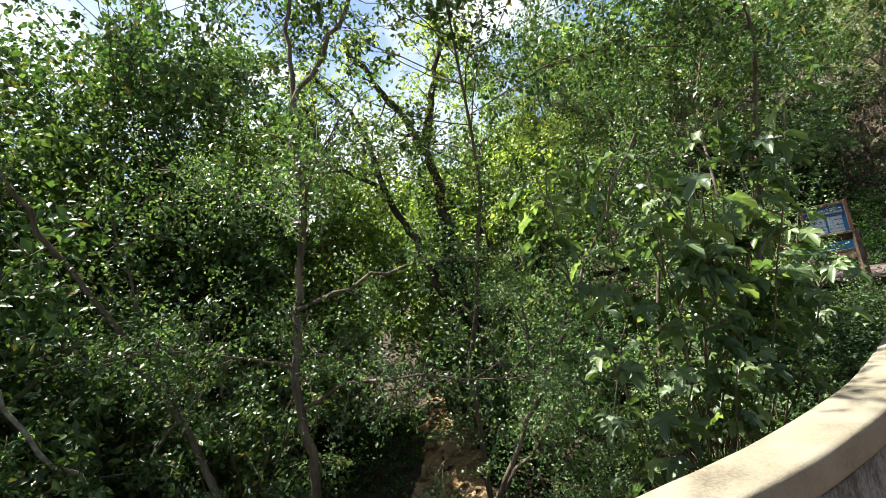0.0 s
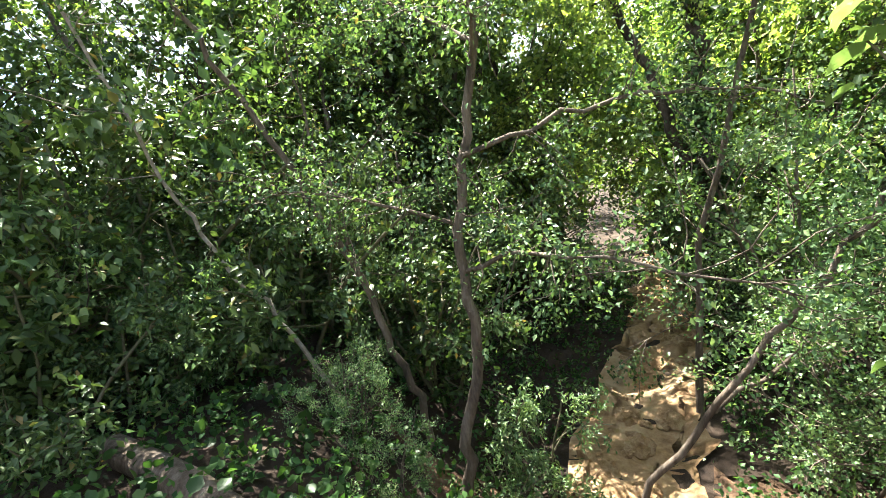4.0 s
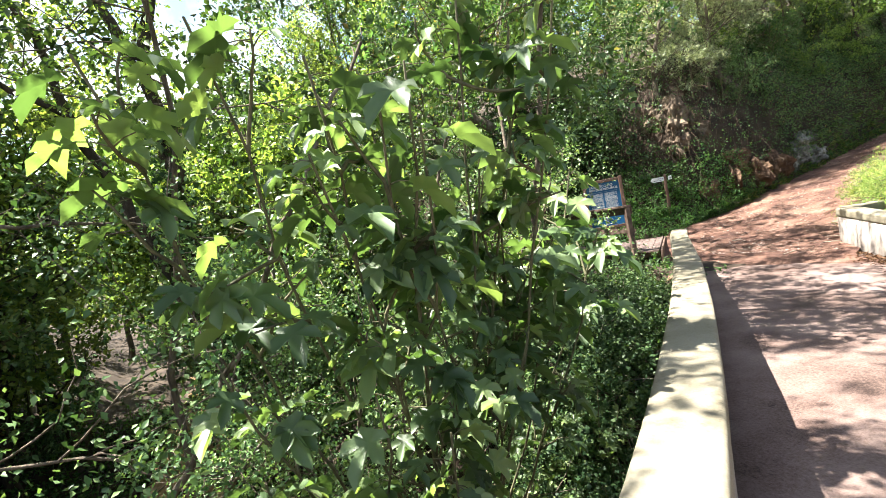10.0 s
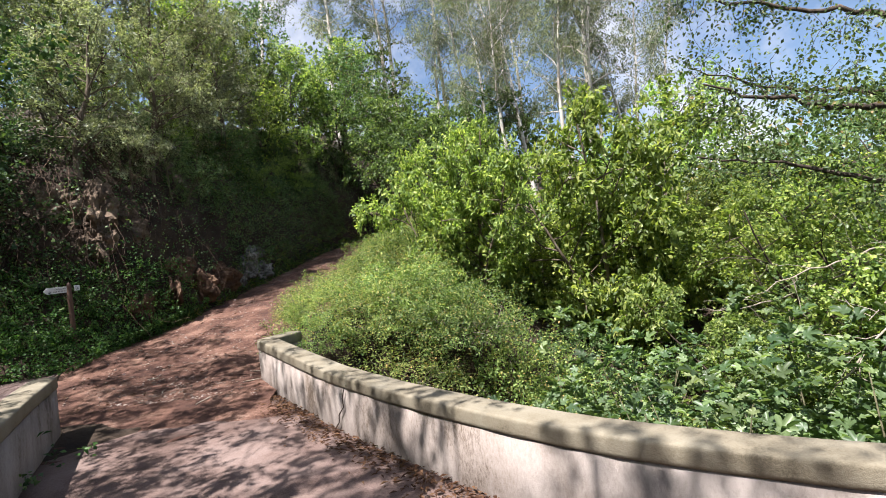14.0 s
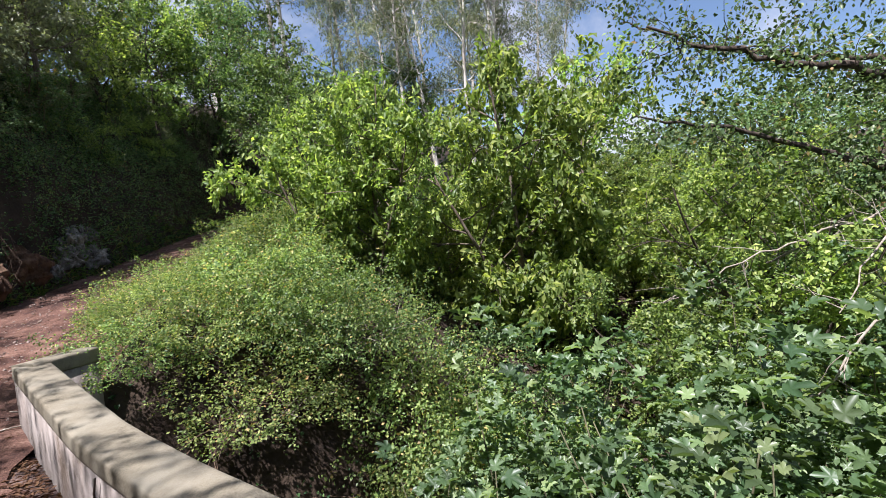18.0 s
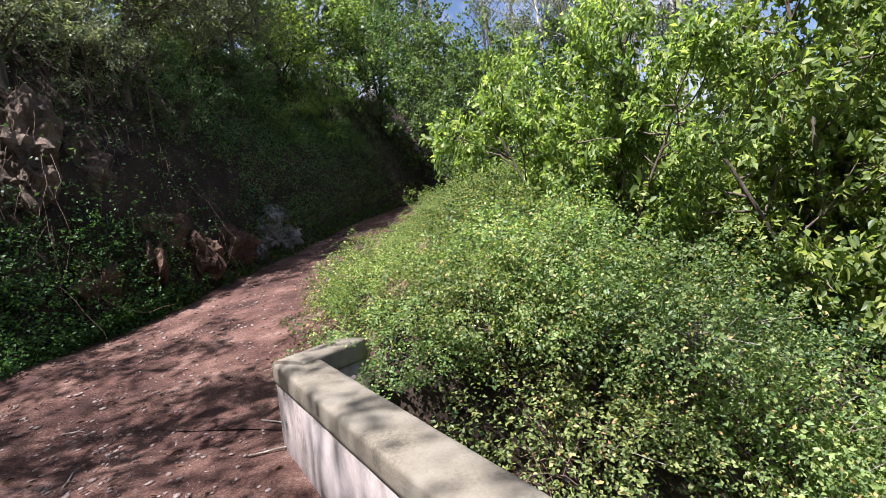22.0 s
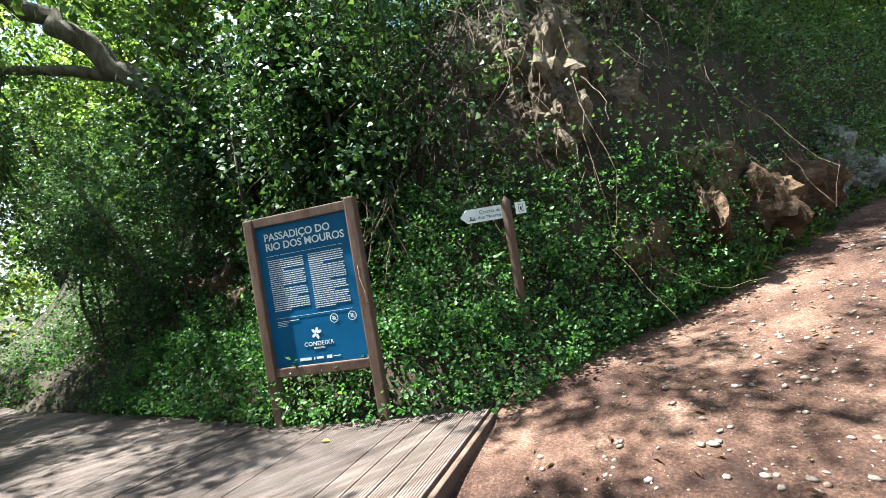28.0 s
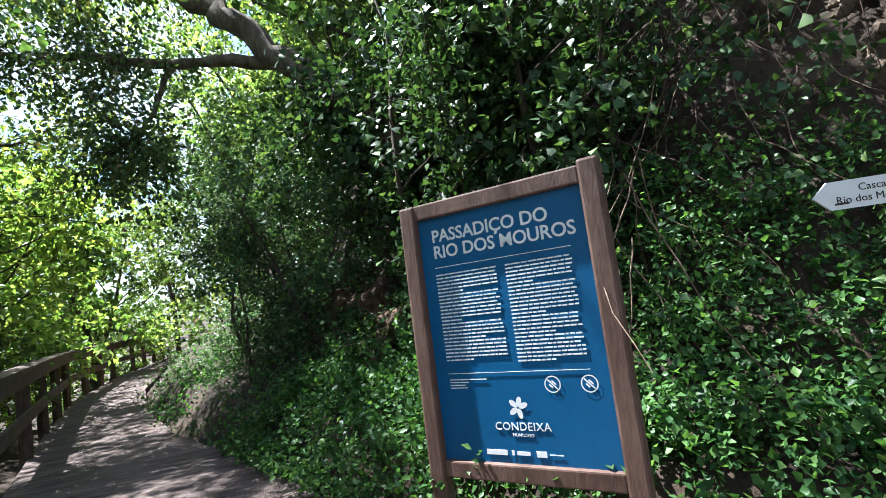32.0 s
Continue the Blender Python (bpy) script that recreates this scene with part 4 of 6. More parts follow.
    lettering("place_name", "CONDEIXA", 0.048, X(0.5), Z(0.875), y, panel, align="CENTER", spacing=1.05)
    lettering("place_name", "MUNICÍPIO", 0.018, X(0.5), Z(0.898), y, panel, align="CENTER", spacing=1.1)
    for u, w, h in ((0.27, 0.10, 0.022), (0.42, 0.012, 0.020), (0.45, 0.06, 0.016), (0.56, 0.045, 0.024), (0.63, 0.06, 0.004)):
        part("sponsor_mark", bars([(X(u), Z(0.96), w, h)], y - 0.001, y), "white", panel)
    return ob


build_info_board()


def build_finger_post():
    ob = thing("finger_post", "round brown timber post with a white arrow sign", "signpost", at=(-5.66, 11.78, -0.06))
    ob.rotation_euler = (radians(2.0), radians(1.0), 0)
    v, t = tube_arrays([(0, 0, 0.25 + 0.2 * i) for i in range(8)] + [(0, 0, 1.90), (0, 0, 1.922)], [0.041] * 8 + [0.040, 0.030], 14)
    put("post", mesh_tris("post", v, t, "board_wood", True), ob)
    ang = 62
    arm = bmesh.new()
    pts = [(-0.40, 0.0), (-0.345, 0.055), (-0.055, 0.055), (-0.055, -0.055), (-0.345, -0.055)]
    f = arm.faces.new([arm.verts.new((x, -0.056, z)) for x, z in pts])
    g = bmesh.ops.extrude_face_region(arm, geom=[f])
    bmesh.ops.translate(arm, vec=(0, 0.012, 0), verts=[e for e in g["geom"] if isinstance(e, bmesh.types.BMVert)])
    bmesh.ops.recalc_face_normals(arm, faces=arm.faces)
    a = part("arrow_board", arm, "white", ob, "white arrow board", pose(0, 0, 1.825, 0, 0, ang))
    lettering("words", "Cascata do", 0.040, -0.062, 0.008, -0.0572, a, "black", "RIGHT")
    lettering("words", "Rio dos Mouros", 0.040, -0.062, -0.034, -0.0572, a, "black", "RIGHT")
    part("small_mark", bars([(-0.33, -0.034, 0.05, 0.008)], -0.0575, -0.0565), "black", a)
    b = part("square_plate", box(0.085, 0.012, 0.095, 0.002, (0.105, -0.05, 0.0)), "white", ob, "small white square plate", pose(0, 0, 1.83, 0, 0, ang))
    part("plate_mark", bars([(0.085, 0.028, 0.04, 0.004), (0.085, -0.028, 0.04, 0.004), (0.085, 0.0, 0.004, 0.056), (0.121, 0.0, 0.004, 0.056), (0.098, -0.004, 0.014, 0.028)], -0.0572, -0.0562), "black", b)
    return ob


build_finger_post()

# ---------------------------------------------------------------- rocks


def rock_mesh(seed, size, material, sub=4, rough=0.35):
    bm = bmesh.new()
    bmesh.ops.create_icosphere(bm, subdivisions=sub, radius=1.0)
    o = Vector((seed * 3.1, seed * 1.7, seed * 0.3))
    for v in bm.verts:
        n = v.co.normalized()
        k = 1 + rough * noise.noise(n * 1.3 + o) + rough * 0.6 * noise.noise(n * 3.1 + o) + rough * 0.25 * noise.noise(n * 8.0 + o)
        c = noise.cell(n * 2.6 + o) * 0.05 * rough / 0.35
        v.co = Vector((n.x * size[0], n.y * size[1], n.z * size[2])) * (k + c)
    me = bpy.data.meshes.new("rock")
    bm.to_mesh(me)
    bm.free()
    me.materials.append(M[material])
    return me


def rock(name, label, at, size, material, seed, turn=0, sub=4, rough=0.35):
    ob = tagged(new(name, rock_mesh(seed, size, material, sub, rough)), label, "rock")
    ob.matrix_basis = pose(*at, 0, 0, turn)
    return ob


for i, (x, y, z, s) in enumerate(((-5.1, 17.5, 2.1, 0.40), (-5.0, 17.0, 1.8, 0.26), (-5.25, 18.1, 2.2, 0.34), (-4.95, 16.6, 1.5, 0.2), (-4.9, 17.8, 1.75, 0.24))):
    rock("rock_outcrop", "pale fissured limestone outcrop on the road bank", (x, y, z), (s * 0.6, s * 1.2, s * 0.95), "white_rock", 11 + i, 20 + 70 * i, 4, 0.6)
for i, (x, y, z, s) in enumerate(((-6.35, 13.3, 3.15, 0.62), (-6.1, 13.0, 2.6, 0.42), (-6.15, 13.9, 3.0, 0.48), (-6.8, 12.9, 3.4, 0.45))):
    rock("rock_outcrop", "grey limestone slab high in the ivy bank", (x, y, z), (s * 0.7, s * 0.9, s * 1.15), "rock", 21 + i, 35 + 40 * i, 5, 0.5)
for i, (x, y, z, s) in enumerate(((-5.55, 13.5, 1.2, 0.40), (-5.35, 14.2, 1.4, 0.40), (-5.2, 15.0, 1.5, 0.42), (-5.1, 15.8, 1.65, 0.36), (-5.9, 12.7, 1.1, 0.32), (-5.35, 14.6, 1.95, 0.3))):
    rock("rock_outcrop", "rusty rock face low on the road bank", (x, y, z), (s * 0.5, s * 1.3, s * 1.1), "red_rock", 31 + i, 10 + 30 * i, 4, 0.5)
for i, (x, y, z, s) in enumerate(((-10.9, 10.3, 1.3, 0.9), (-9.7, 10.5, 1.2, 0.7))):
    rock("rock_outcrop", "brown rock in the bank beside the boardwalk", (x, y, z), (s * 1.3, s * 0.6, s * 0.8), "red_rock", 41 + i, -25, 5, 0.5)

BOULDERS = [rock_mesh(51 + i, (1.0, 0.8, 0.55), "bed", 3, 0.45) for i in range(5)]
brng = random.Random(8)
for i in range(64):
    k = brng.uniform(0.0, 1.0)
    x = -11.5 + 10.8 * k
    y = float(np.interp(x, WASH_X[1:8], WASH_Y[1:8])) + brng.gauss(0, 0.36)
    ob = tagged(new("stream_boulder", BOULDERS[i % 5]), "ochre water-worn stone in the dry stream bed", "stone", group="stones of the stream bed")
    ob.matrix_basis = pose(x, y, ground_at(x, y) + 0.03, 0, 0, brng.uniform(0, 360)) @ Matrix.Scale(brng.uniform(0.07, 0.26), 4)

# ---------------------------------------------------------------- plants: meshes
BUSH = [grow(100 + i, 1.9, 0.03, 0.08, 1.05, 18, 6, 15, 0.080, RHOMB, 0.66, stems=6, bark="stem", foliage="leaf", spread=0.15, fill=0.2) for i in range(3)]
LANCE = [grow(103 + i, 2.0, 0.03, 0.08, 1.0, 18, 6, 18, 0.085, RHOMB, 0.36, stems=5, bark="stem", foliage="shine", spread=0.10, fill=0.16) for i in range(2)]
HAW = [grow(105 + i, 4.2, 0.04, 0.16, 1.7, 22, 6, 15, 0.062, RHOMB, 0.75, stems=3, bark="bark", foliage="shine", spread=0.2, fill=0.24, flat=0.35) for i in range(3)]
THICK = [grow(110 + i, 5.2, 0.06, 0.06, 1.9, 27, 6, 18, 0.105, RHOMB, 0.62, stems=3, bark="dark_bark", foliage="leaf", spread=0.18, fill=0.36) for i in range(3)]
SUNNY = [grow(115 + i, 5.2, 0.06, 0.06, 1.9, 27, 6, 18, 0.105, RHOMB, 0.66, stems=3, bark="dark_bark", foliage="bright", spread=0.18, fill=0.36) for i in range(2)]
BRIGHT = [grow(120 + i, 3.0, 0.05, 0.06, 1.2, 60, 8, 22, 0.10, RHOMB, 0.5, stems=4, bark="bark", foliage="bright", spread=0.12, fill=0.22) for i in range(2)]
ASH = [grow(140 + i, 8.5, 0.12, 0.22, 2.6, 24, 6, 12, 0.172, RHOMB, 0.6, bark="dark_bark", foliage="leaf", spread=0.26, fill=0.45) for i in range(3)]
CANOPY = [grow(147, 11.0, 0.065, 0.6, 3.6, 22, 7, 22, 0.12, RHOMB, 0.6, bark="bark", foliage="leaf", spread=0.28, fill=0.5)]
LIME = [grow(150 + i, 8.0, 0.11, 0.25, 2.5, 22, 6, 12, 0.172, RHOMB, 0.6, bark="dark_bark", foliage="bright", spread=0.26, fill=0.45) for i in range(2)]
OAK = [grow(160 + i, 7.5, 0.15, 0.08, 2.7, 30, 6, 12, 0.182, RHOMB, 0.62, bark="dark_bark", foliage="dark", spread=0.22, fill=0.42) for i in range(3)]
OLIVE = [grow(170 + i, 6.0, 0.14, 0.1, 2.4, 30, 6, 19, 0.13, RHOMB, 0.4, bark="bark", foliage="grey", spread=0.22, fill=0.42) for i in range(2)]
IVYTREE = [grow(175 + i, 4.2, 0.06, 0.06, 1.6, 22, 7, 14, 0.075, IVY4, 0.95, stems=3, bark="dark_bark", foliage="ivy", spread=0.22, fill=0.36) for i in range(2)]
EUC = [grow(180 + i, 19.0, 0.19, 0.42, 3.2, 18, 8, 12, 0.24, RHOMB, 0.22, bark="euc_bark", foliage="euc", spread=0.5, fill=0.5, wander=0.045, droop=0.9, lift=0.1) for i in range(3)]


def fig_meshes(seed, stems, height, reach, leaf, count, low=0.35):
    """A fig: arching bare stems with large lobed leaves towards their ends."""
    rng = np.random.default_rng(seed)
    wood, P, Wy, Nm, S = [], [], [], [], []
    for s in range(stems):
        a = s / stems * 6.28 + rng.uniform(-0.4, 0.4)
        p, r = limb(rng, (0.06 * math.cos(a), 0.06 * math.sin(a), -0.2), (math.cos(a) * reach / height, math.sin(a) * reach / height, 1.0), height * rng.uniform(0.8, 1.15) + 0.2, 0.028, 0.008, 9, 0.12, 0.02)
        wood.append(tube_arrays(p, r, 6))
        tips = [p]
        for c in range(5):
            st = p[rng.integers(3, 9)]
            q, qr = limb(rng, st, unit(p[-1] - p[-3]) * 0.5 + rng.normal(0, 0.6, 3) + np.array([0, 0, 0.3]), height * rng.uniform(0.22, 0.42), 0.013, 0.005, 6, 0.15, 0.06)
            wood.append(tube_arrays(q, qr, 5))
            tips.append(q)
        for q in tips:
            n = count
            w = rng.uniform(low, 1.0, n) ** 0.7 * (len(q) - 1.001)
            i = w.astype(int)
            base = q[i] + (q[i + 1] - q[i]) * (w - i)[:, None]
            b = rng.uniform(0, 6.28, n)
            out = np.stack([np.cos(b), np.sin(b), rng.uniform(-0.1, 0.7, n)], -1)
            end = base + unit(out) * rng.uniform(0.06, 0.16, n)[:, None]
            for u, v in zip(base, end):
                wood.append(tube_arrays([u, (u + v) / 2 + (0, 0, 0.01), v], [0.004, 0.003, 0.003], 3))
            P.append(end)
            Wy.append(unit(out * np.array([1, 1, 0.2]) + np.array([0, 0, -0.45]) + rng.normal(0, 0.2, (n, 3))))
            Nm.append(unit(np.array([0, 0, 1.0]) + 0.45 * out + rng.normal(0, 0.25, (n, 3))))
            S.append(leaf * rng.uniform(0.55, 1.2, n))
    v, t = leaves(np.vstack(P), np.vstack(Wy), np.vstack(Nm), np.concatenate(S), FIG, 0.95)
    wv, wt = join_arrays(wood)
    return mesh_tris("trunk", wv, wt, "stem", True), mesh_tris("crown", v, t, "fig")


def fig_dome(seed, r, h, n, leaf):
    """A broad fig bush: lobed leaves in shingled layers over bare grey stems."""
    rng = np.random.default_rng(seed)
    wood, P, Wy, Nm, S = [], [], [], [], []
    for i in range(n):
        d = unit(rng.normal(0, 1, 3) + np.array([0, 0, 0.45]))
        d[2] = abs(d[2])
        k = 1 + 0.2 * math.sin(d[0] * 5 + seed) + 0.15 * math.cos(d[1] * 7 + seed)
        e = d * np.array([r, r, h]) * k * (1 - 0.5 * rng.random() ** 1.6)
        s = np.array([rng.uniform(-0.25, 0.25), rng.uniform(-0.25, 0.25), -0.2])
        m = s * 0.4 + e * 0.6 + np.array([0, 0, -0.1 * h])
        u = np.linspace(0, 1, 6)[:, None]
        if i % 4 == 0:
            wood.append(tube_arrays((1 - u) ** 2 * s + 2 * u * (1 - u) * m + u ** 2 * (e * 0.85), np.linspace(0.014, 0.005, 6), 5))
        c = rng.integers(5, 9)
        a = rng.uniform(0, 6.28) + np.arange(c) * 2.4
        out = np.stack([np.cos(a), np.sin(a), rng.uniform(-0.3, 0.25, c)], -1) + 0.5 * d
        P.append(e + unit(out) * rng.uniform(0.02, 0.09, c)[:, None] + d * rng.uniform(-0.12, 0.03, c)[:, None])
        Wy.append(unit(out + np.array([0, 0, 0.1]) + rng.normal(0, 0.3, (c, 3))))
        Nm.append(unit(np.array([0, 0, 0.55]) + 0.5 * d - 0.55 * out + rng.normal(0, 0.35, (c, 3))))
        S.append(leaf * rng.uniform(0.4, 1.25, c))
    v, t = leaves(np.vstack(P), np.vstack(Wy), np.vstack(Nm), np.concatenate(S), FIG, 0.95)
    wv, wt = join_arrays(wood)
    return mesh_tris("trunk", wv, wt, "stem", True), mesh_tris("crown", v, t, "fig")


FIGS = [fig_meshes(200, 9, 4.3, 1.05, 0.20, 15, 0.62)] + [fig_dome(201 + i, 1.25, 2.1, 165, 0.125) for i in range(3)]


def dome(seed, r, h, n, size, shape, width, material, name="leaves"):
    """A low dome of leaves with bare canes inside."""
    rng = np.random.default_rng(seed)
    d = unit(rng.normal(0, 1, (n, 3)) + np.array([0, 0, 0.35]))
    d[:, 2] = np.abs(d[:, 2])
    bump = 1 + 0.30 * np.sin(d[:, 0] * 5 + seed) * np.cos(d[:, 1] * 6) + 0.12 * np.sin(d[:, 2] * 11 + d[:, 0] * 9)
    bump += 0.40 * np.sin(d[:, 0] * 13 + 2 * seed) * np.sin(d[:, 1] * 12) * np.cos(d[:, 2] * 10)
    k = bump * (1 - 0.35 * rng.random(n) ** 3)
    c = d * np.array([r, r, h]) * k[:, None]
    wood = []
    for i in range(26):
        e = d[rng.integers(0, n)] * np.array([r, r, h])
        s = np.array([rng.uniform(-0.4, 0.4) * r, rng.uniform(-0.4, 0.4) * r, -0.15])
        m = (s + e) / 2 + np.array([0, 0, 0.3 * h]) * rng.uniform(0.2, 1)
        u = np.linspace(0, 1, 7)[:, None]
        wood.append(tube_arrays((1 - u) ** 2 * s + 2 * u * (1 - u) * m + u ** 2 * e, np.linspace(0.008, 0.004, 7), 4))
    v, t = sprays(rng, c, d, 6, size, 0.11, shape, width)
    wv, wt = join_arrays(wood)
    return mesh_tris("canes", wv, wt, "twig", True), mesh_tris("leaves", v, t, material)


DOME = [dome(300 + i, 1.5, 1.25, 1900, 0.058, RHOMB, 0.64, "bramble") for i in range(3)]


IVY_DOME = [dome(310 + i, 1.5, 1.25, 1300, 0.06, IVY4, 0.95, "ivy") for i in range(2)]


def dome_thing(name, meshes, label, category, at, turn=0.0, size=1.0, tall=1.0, group=""):
    ob = thing(name, label, category, group)
    tagged(put("cane_tangle", meshes[0], ob), kind="stuff")
    put("foliage", meshes[1], ob)
    ob.matrix_basis = pose(*at, 0, 0, turn) @ Matrix.Diagonal((size, size, size * tall, 1))
    return ob


# ---------------------------------------------------------------- plants: places
prng = random.Random(12)
GROUPS = {"eucalyptus": "eucalyptus grove beyond the road", "hawthorn": "hawthorns along the gully", "thicket_tree": "thicket trees", "evergreen_tree": "evergreens on the bank",
          "bramble_mound": "bramble along the road", "ivy_thicket": "ivy shrubs on the bank", "olive_tree": "olives above the road", "sunny_shrub": "sunlit shrubs",
          "bright_tree": "bright bushy trees", "ivy_bush": "ivy tangles below the parapet", "glossy_shrub": "glossy shrubs by the stream", "overhanging_tree": "tall trees over the bridge",
          "shrub": "shrubs in the undergrowth", "tree": "broadleaved trees", "fig_bush": "fig bushes"}


def plant(name, kinds, label, x, y, size=1.0, tall=1.0, sink=0.05, group="", category="tree", z=None, fn=tree_thing, turn=None):
    m = kinds[prng.randrange(len(kinds))]
    group = group or GROUPS.get(name, "")
    z = ground_at(x, y) - sink if z is None else z
    return fn(name, m, label, category, at=(x, y, z), turn=prng.uniform(0, 360) if turn is None else turn, size=size, tall=tall, group=group)


# gully beside the bridge
DUSK = [grow(108 + i, 2.0, 0.03, 0.06, 1.05, 18, 6, 15, 0.085, RHOMB, 0.5, stems=6, bark="stem", foliage="leaf", spread=0.14, fill=0.2) for i in range(2)]
for x, y, s in ((-1.1, -6.0, 1.2), (-2.5, -5.3, 1.4), (0.0, -6.6, 1.3), (0.5, -5.7, 0.9), (-1.2, -7.4, 1.6), (-3.0, -6.4, 1.6), (-0.4, -6.0, 0.9), (-2.0, -7.6, 2.0), (-3.6, -8.4, 2.2)):
    plant("dark_shrub", DUSK, "green evergreen shrub on the shaded gully side", x, y, s, category="shrub", group="dark shrubs in the gully")
for x, y, s in ((-3.6, -3.6, 1.2), (-5.0, -4.2, 1.5), (-4.9, -7.0, 1.6),
                (-7.0, -4.4, 1.5), (-8.5, -6.0, 1.8), (-4.0, 3.4, 0.9), (-5.8, 3.0, 1.1), (-7.2, 2.4, 1.3), (-3.0, 3.9, 0.8), (-9.5, 1.8, 1.4), (-8.6, 3.4, 1.2),
                (-10.5, -3.0, 1.5), (-12.0, 1.8, 1.6)):
    plant("shrub", BUSH + LANCE, "dense green shrub in the shaded gully", x, y, s, category="shrub")
for x, y, s in ((-1.6, -5.4, 0.7), (-0.8, -5.4, 0.6), (-2.9, -4.7, 0.9), (-2.05, -1.8, 0.75), (-1.2, -6.0, 1.0), (-3.0, -3.8, 0.8)):
    plant("glossy_shrub", LANCE, "shrub with narrow glossy green leaves beside the stream bed", x, y, s, category="shrub")
for x, y, s in ((-3.6, -3.6, 0.8), (-2.9, 1.5, 0.75), (-4.2, 1.5, 0.9), (-1.9, 2.2, 0.7), (-5.8, 1.8, 1.1), (-1.0, 1.5, 0.42)):
    plant("hawthorn", HAW, "airy hawthorn with layered sprays of small leaves", x, y, s)
for x, y, s in ((-0.9, -3.2, 0.27), (-0.6, -2.7, 0.22), (-1.3, -3.4, 0.24), (-0.4, -1.9, 0.2), (-1.1, -1.6, 0.18)):
    plant("hawthorn_seedling", HAW, "low grey-green seedling shrub on the gully floor", x, y, s, category="shrub", group="seedlings in the gully")
for x, y, s in ((-4.4, -8.0, 1.2), (-6.8, -6.4, 1.2), (-1.4, -8.8, 1.1), (-7.0, 3.4, 0.8), (-9.4, 3.2, 1.0), (0.4, -6.8, 1.0)):
    plant("thicket_tree", THICK, "small dense tree hung with leaves to the ground", x, y, s)
for x, y, s in ((-6.8, -6.4, 1.0), (-8.2, -5.2, 1.05), (-8.8, -2.5, 0.95), (-10.2, 2.1, 0.9), (-12.6, 0.9, 1.0), (-9.8, -3.2, 1.05), (-12.4, -4.2, 1.2), (-10.0, -6.0, 1.2), (-11.0, -9.0, 1.3), (-9.0, -9.5, 1.0), (-5.5, -10.5, 0.95), (-1.5, -11.5, 1.0), (-13.0, -5.8, 1.0), (-17.0, -9.0, 1.1), (-12.0, -12.0, 1.1), (-16.0, -7.0, 1.3)):
    plant("tree", ASH + LIME, "leafy tree in the damp valley", x, y, s)
for x, y, s in ((-10.5, 0.9, 0.75), (-12.5, 2.8, 0.9), (-11.0, -2.2, 0.75), (-13.0, -3.0, 0.8), (-15.0, 0.6, 1.0), (-13.5, 3.6, 1.0), (-18.0, -3.0, 1.1), (-17.0, 2.6, 1.1), (-20.0, 2.0, 1.1), (-24.0, -2.0, 1.2), (-9.0, -2.8, 0.6), (-22.0, -6.0, 1.2)):
    plant("tree", LIME, "sunlit fresh green tree along the stream", x, y, s)
for x, y, s in ((-5.0, -7.6, 0.95), (-8.2, -5.0, 1.0), (-10.5, -4.0, 0.9), (0.9, -7.5, 0.7), (-0.6, -9.6, 0.8), (1.6, -10.5, 0.9)):
    plant("evergreen_tree", OAK, "dark evergreen tree over the gully", x, y, s)
# trees added up-sun only to throw dappled shade on bridge, road and bank
for x, y, s, a in ((-3.3, 3.0, 0.7, 160), (-5.0, 6.4, 0.85, 200), (-4.3, 0.2, 0.85, 80), (-2.9, 4.9, 0.88, 40), (-12.2, 5.5, 0.85, 60)):
    plant("overhanging_tree", CANOPY, "tall open tree whose high crown dapples the bridge", x, y, s, turn=a)
# more added trees: high crowns that keep the sun off the gully leaves
for x, y, s, a in ((-3.4, -7.4, 1.05, 10), (-5.6, -5.8, 1.05, 250), (-2.6, -10.0, 1.1, 300)):
    plant("overhanging_tree", CANOPY, "tall open tree whose high crown shades the gully", x, y, s, turn=a)
for x, y, s in ((-8.4, 3.0, 0.8), (-10.4, 3.9, 0.85), (-12.4, 3.2, 0.95), (-13.6, 4.6, 0.85), (-15.4, 3.8, 0.9), (-18.5, 3.2, 1.0)):
    plant("tree", LIME, "fresh green tree glowing in the sun beside the boardwalk", x, y, s)
for x, y, s in ((-5.6, 6.2, 0.42), (-6.9, 5.9, 0.45), (-8.1, 5.5, 0.45), (-9.3, 5.1, 0.5), (-10.8, 4.8, 0.55), (-6.1, 6.9, 0.3), (-7.3, 6.5, 0.3)):
    plant("sunny_shrub", SUNNY, "sunlit yellow-green shrub beside the railing", x, y, s, category="shrub")
for x, y, s in ((-3.9, 5.3, 0.85), (-4.7, 5.6, 0.95), (-6.2, 6.0, 0.7)):
    plant("hawthorn", HAW, "leafy young tree reaching above the railing", x, y, s)
for x, y, s in ((-2.0, 4.4, 0.75), (-2.8, 4.8, 0.8)):
    plant("fig_bush", FIGS[1:], "fig bush with large lobed leaves below the parapet", x, y, s, 1.15, z=-2.1, category="fig bush")
for x, y, s in ((-2.0, 4.6, 1.0), (-3.2, 5.0, 1.0), (-4.6, 5.2, 1.1), (-3.3, 6.3, 1.0), (-2.5, 5.7, 1.0), (-5.8, 5.5, 1.0), (-4.1, 6.9, 0.9), (-3.6, 7.5, 0.85), (-4.4, 6.1, 1.0), (-1.3, 4.2, 0.8), (-3.0, 7.2, 0.8), (-3.9, 8.0, 0.7)):
    plant("ivy_bush", IVY_DOME, "low tangle of ivy and bramble on the gully side", x, y, s * 0.85, 0.95, category="shrub", fn=dome_thing)

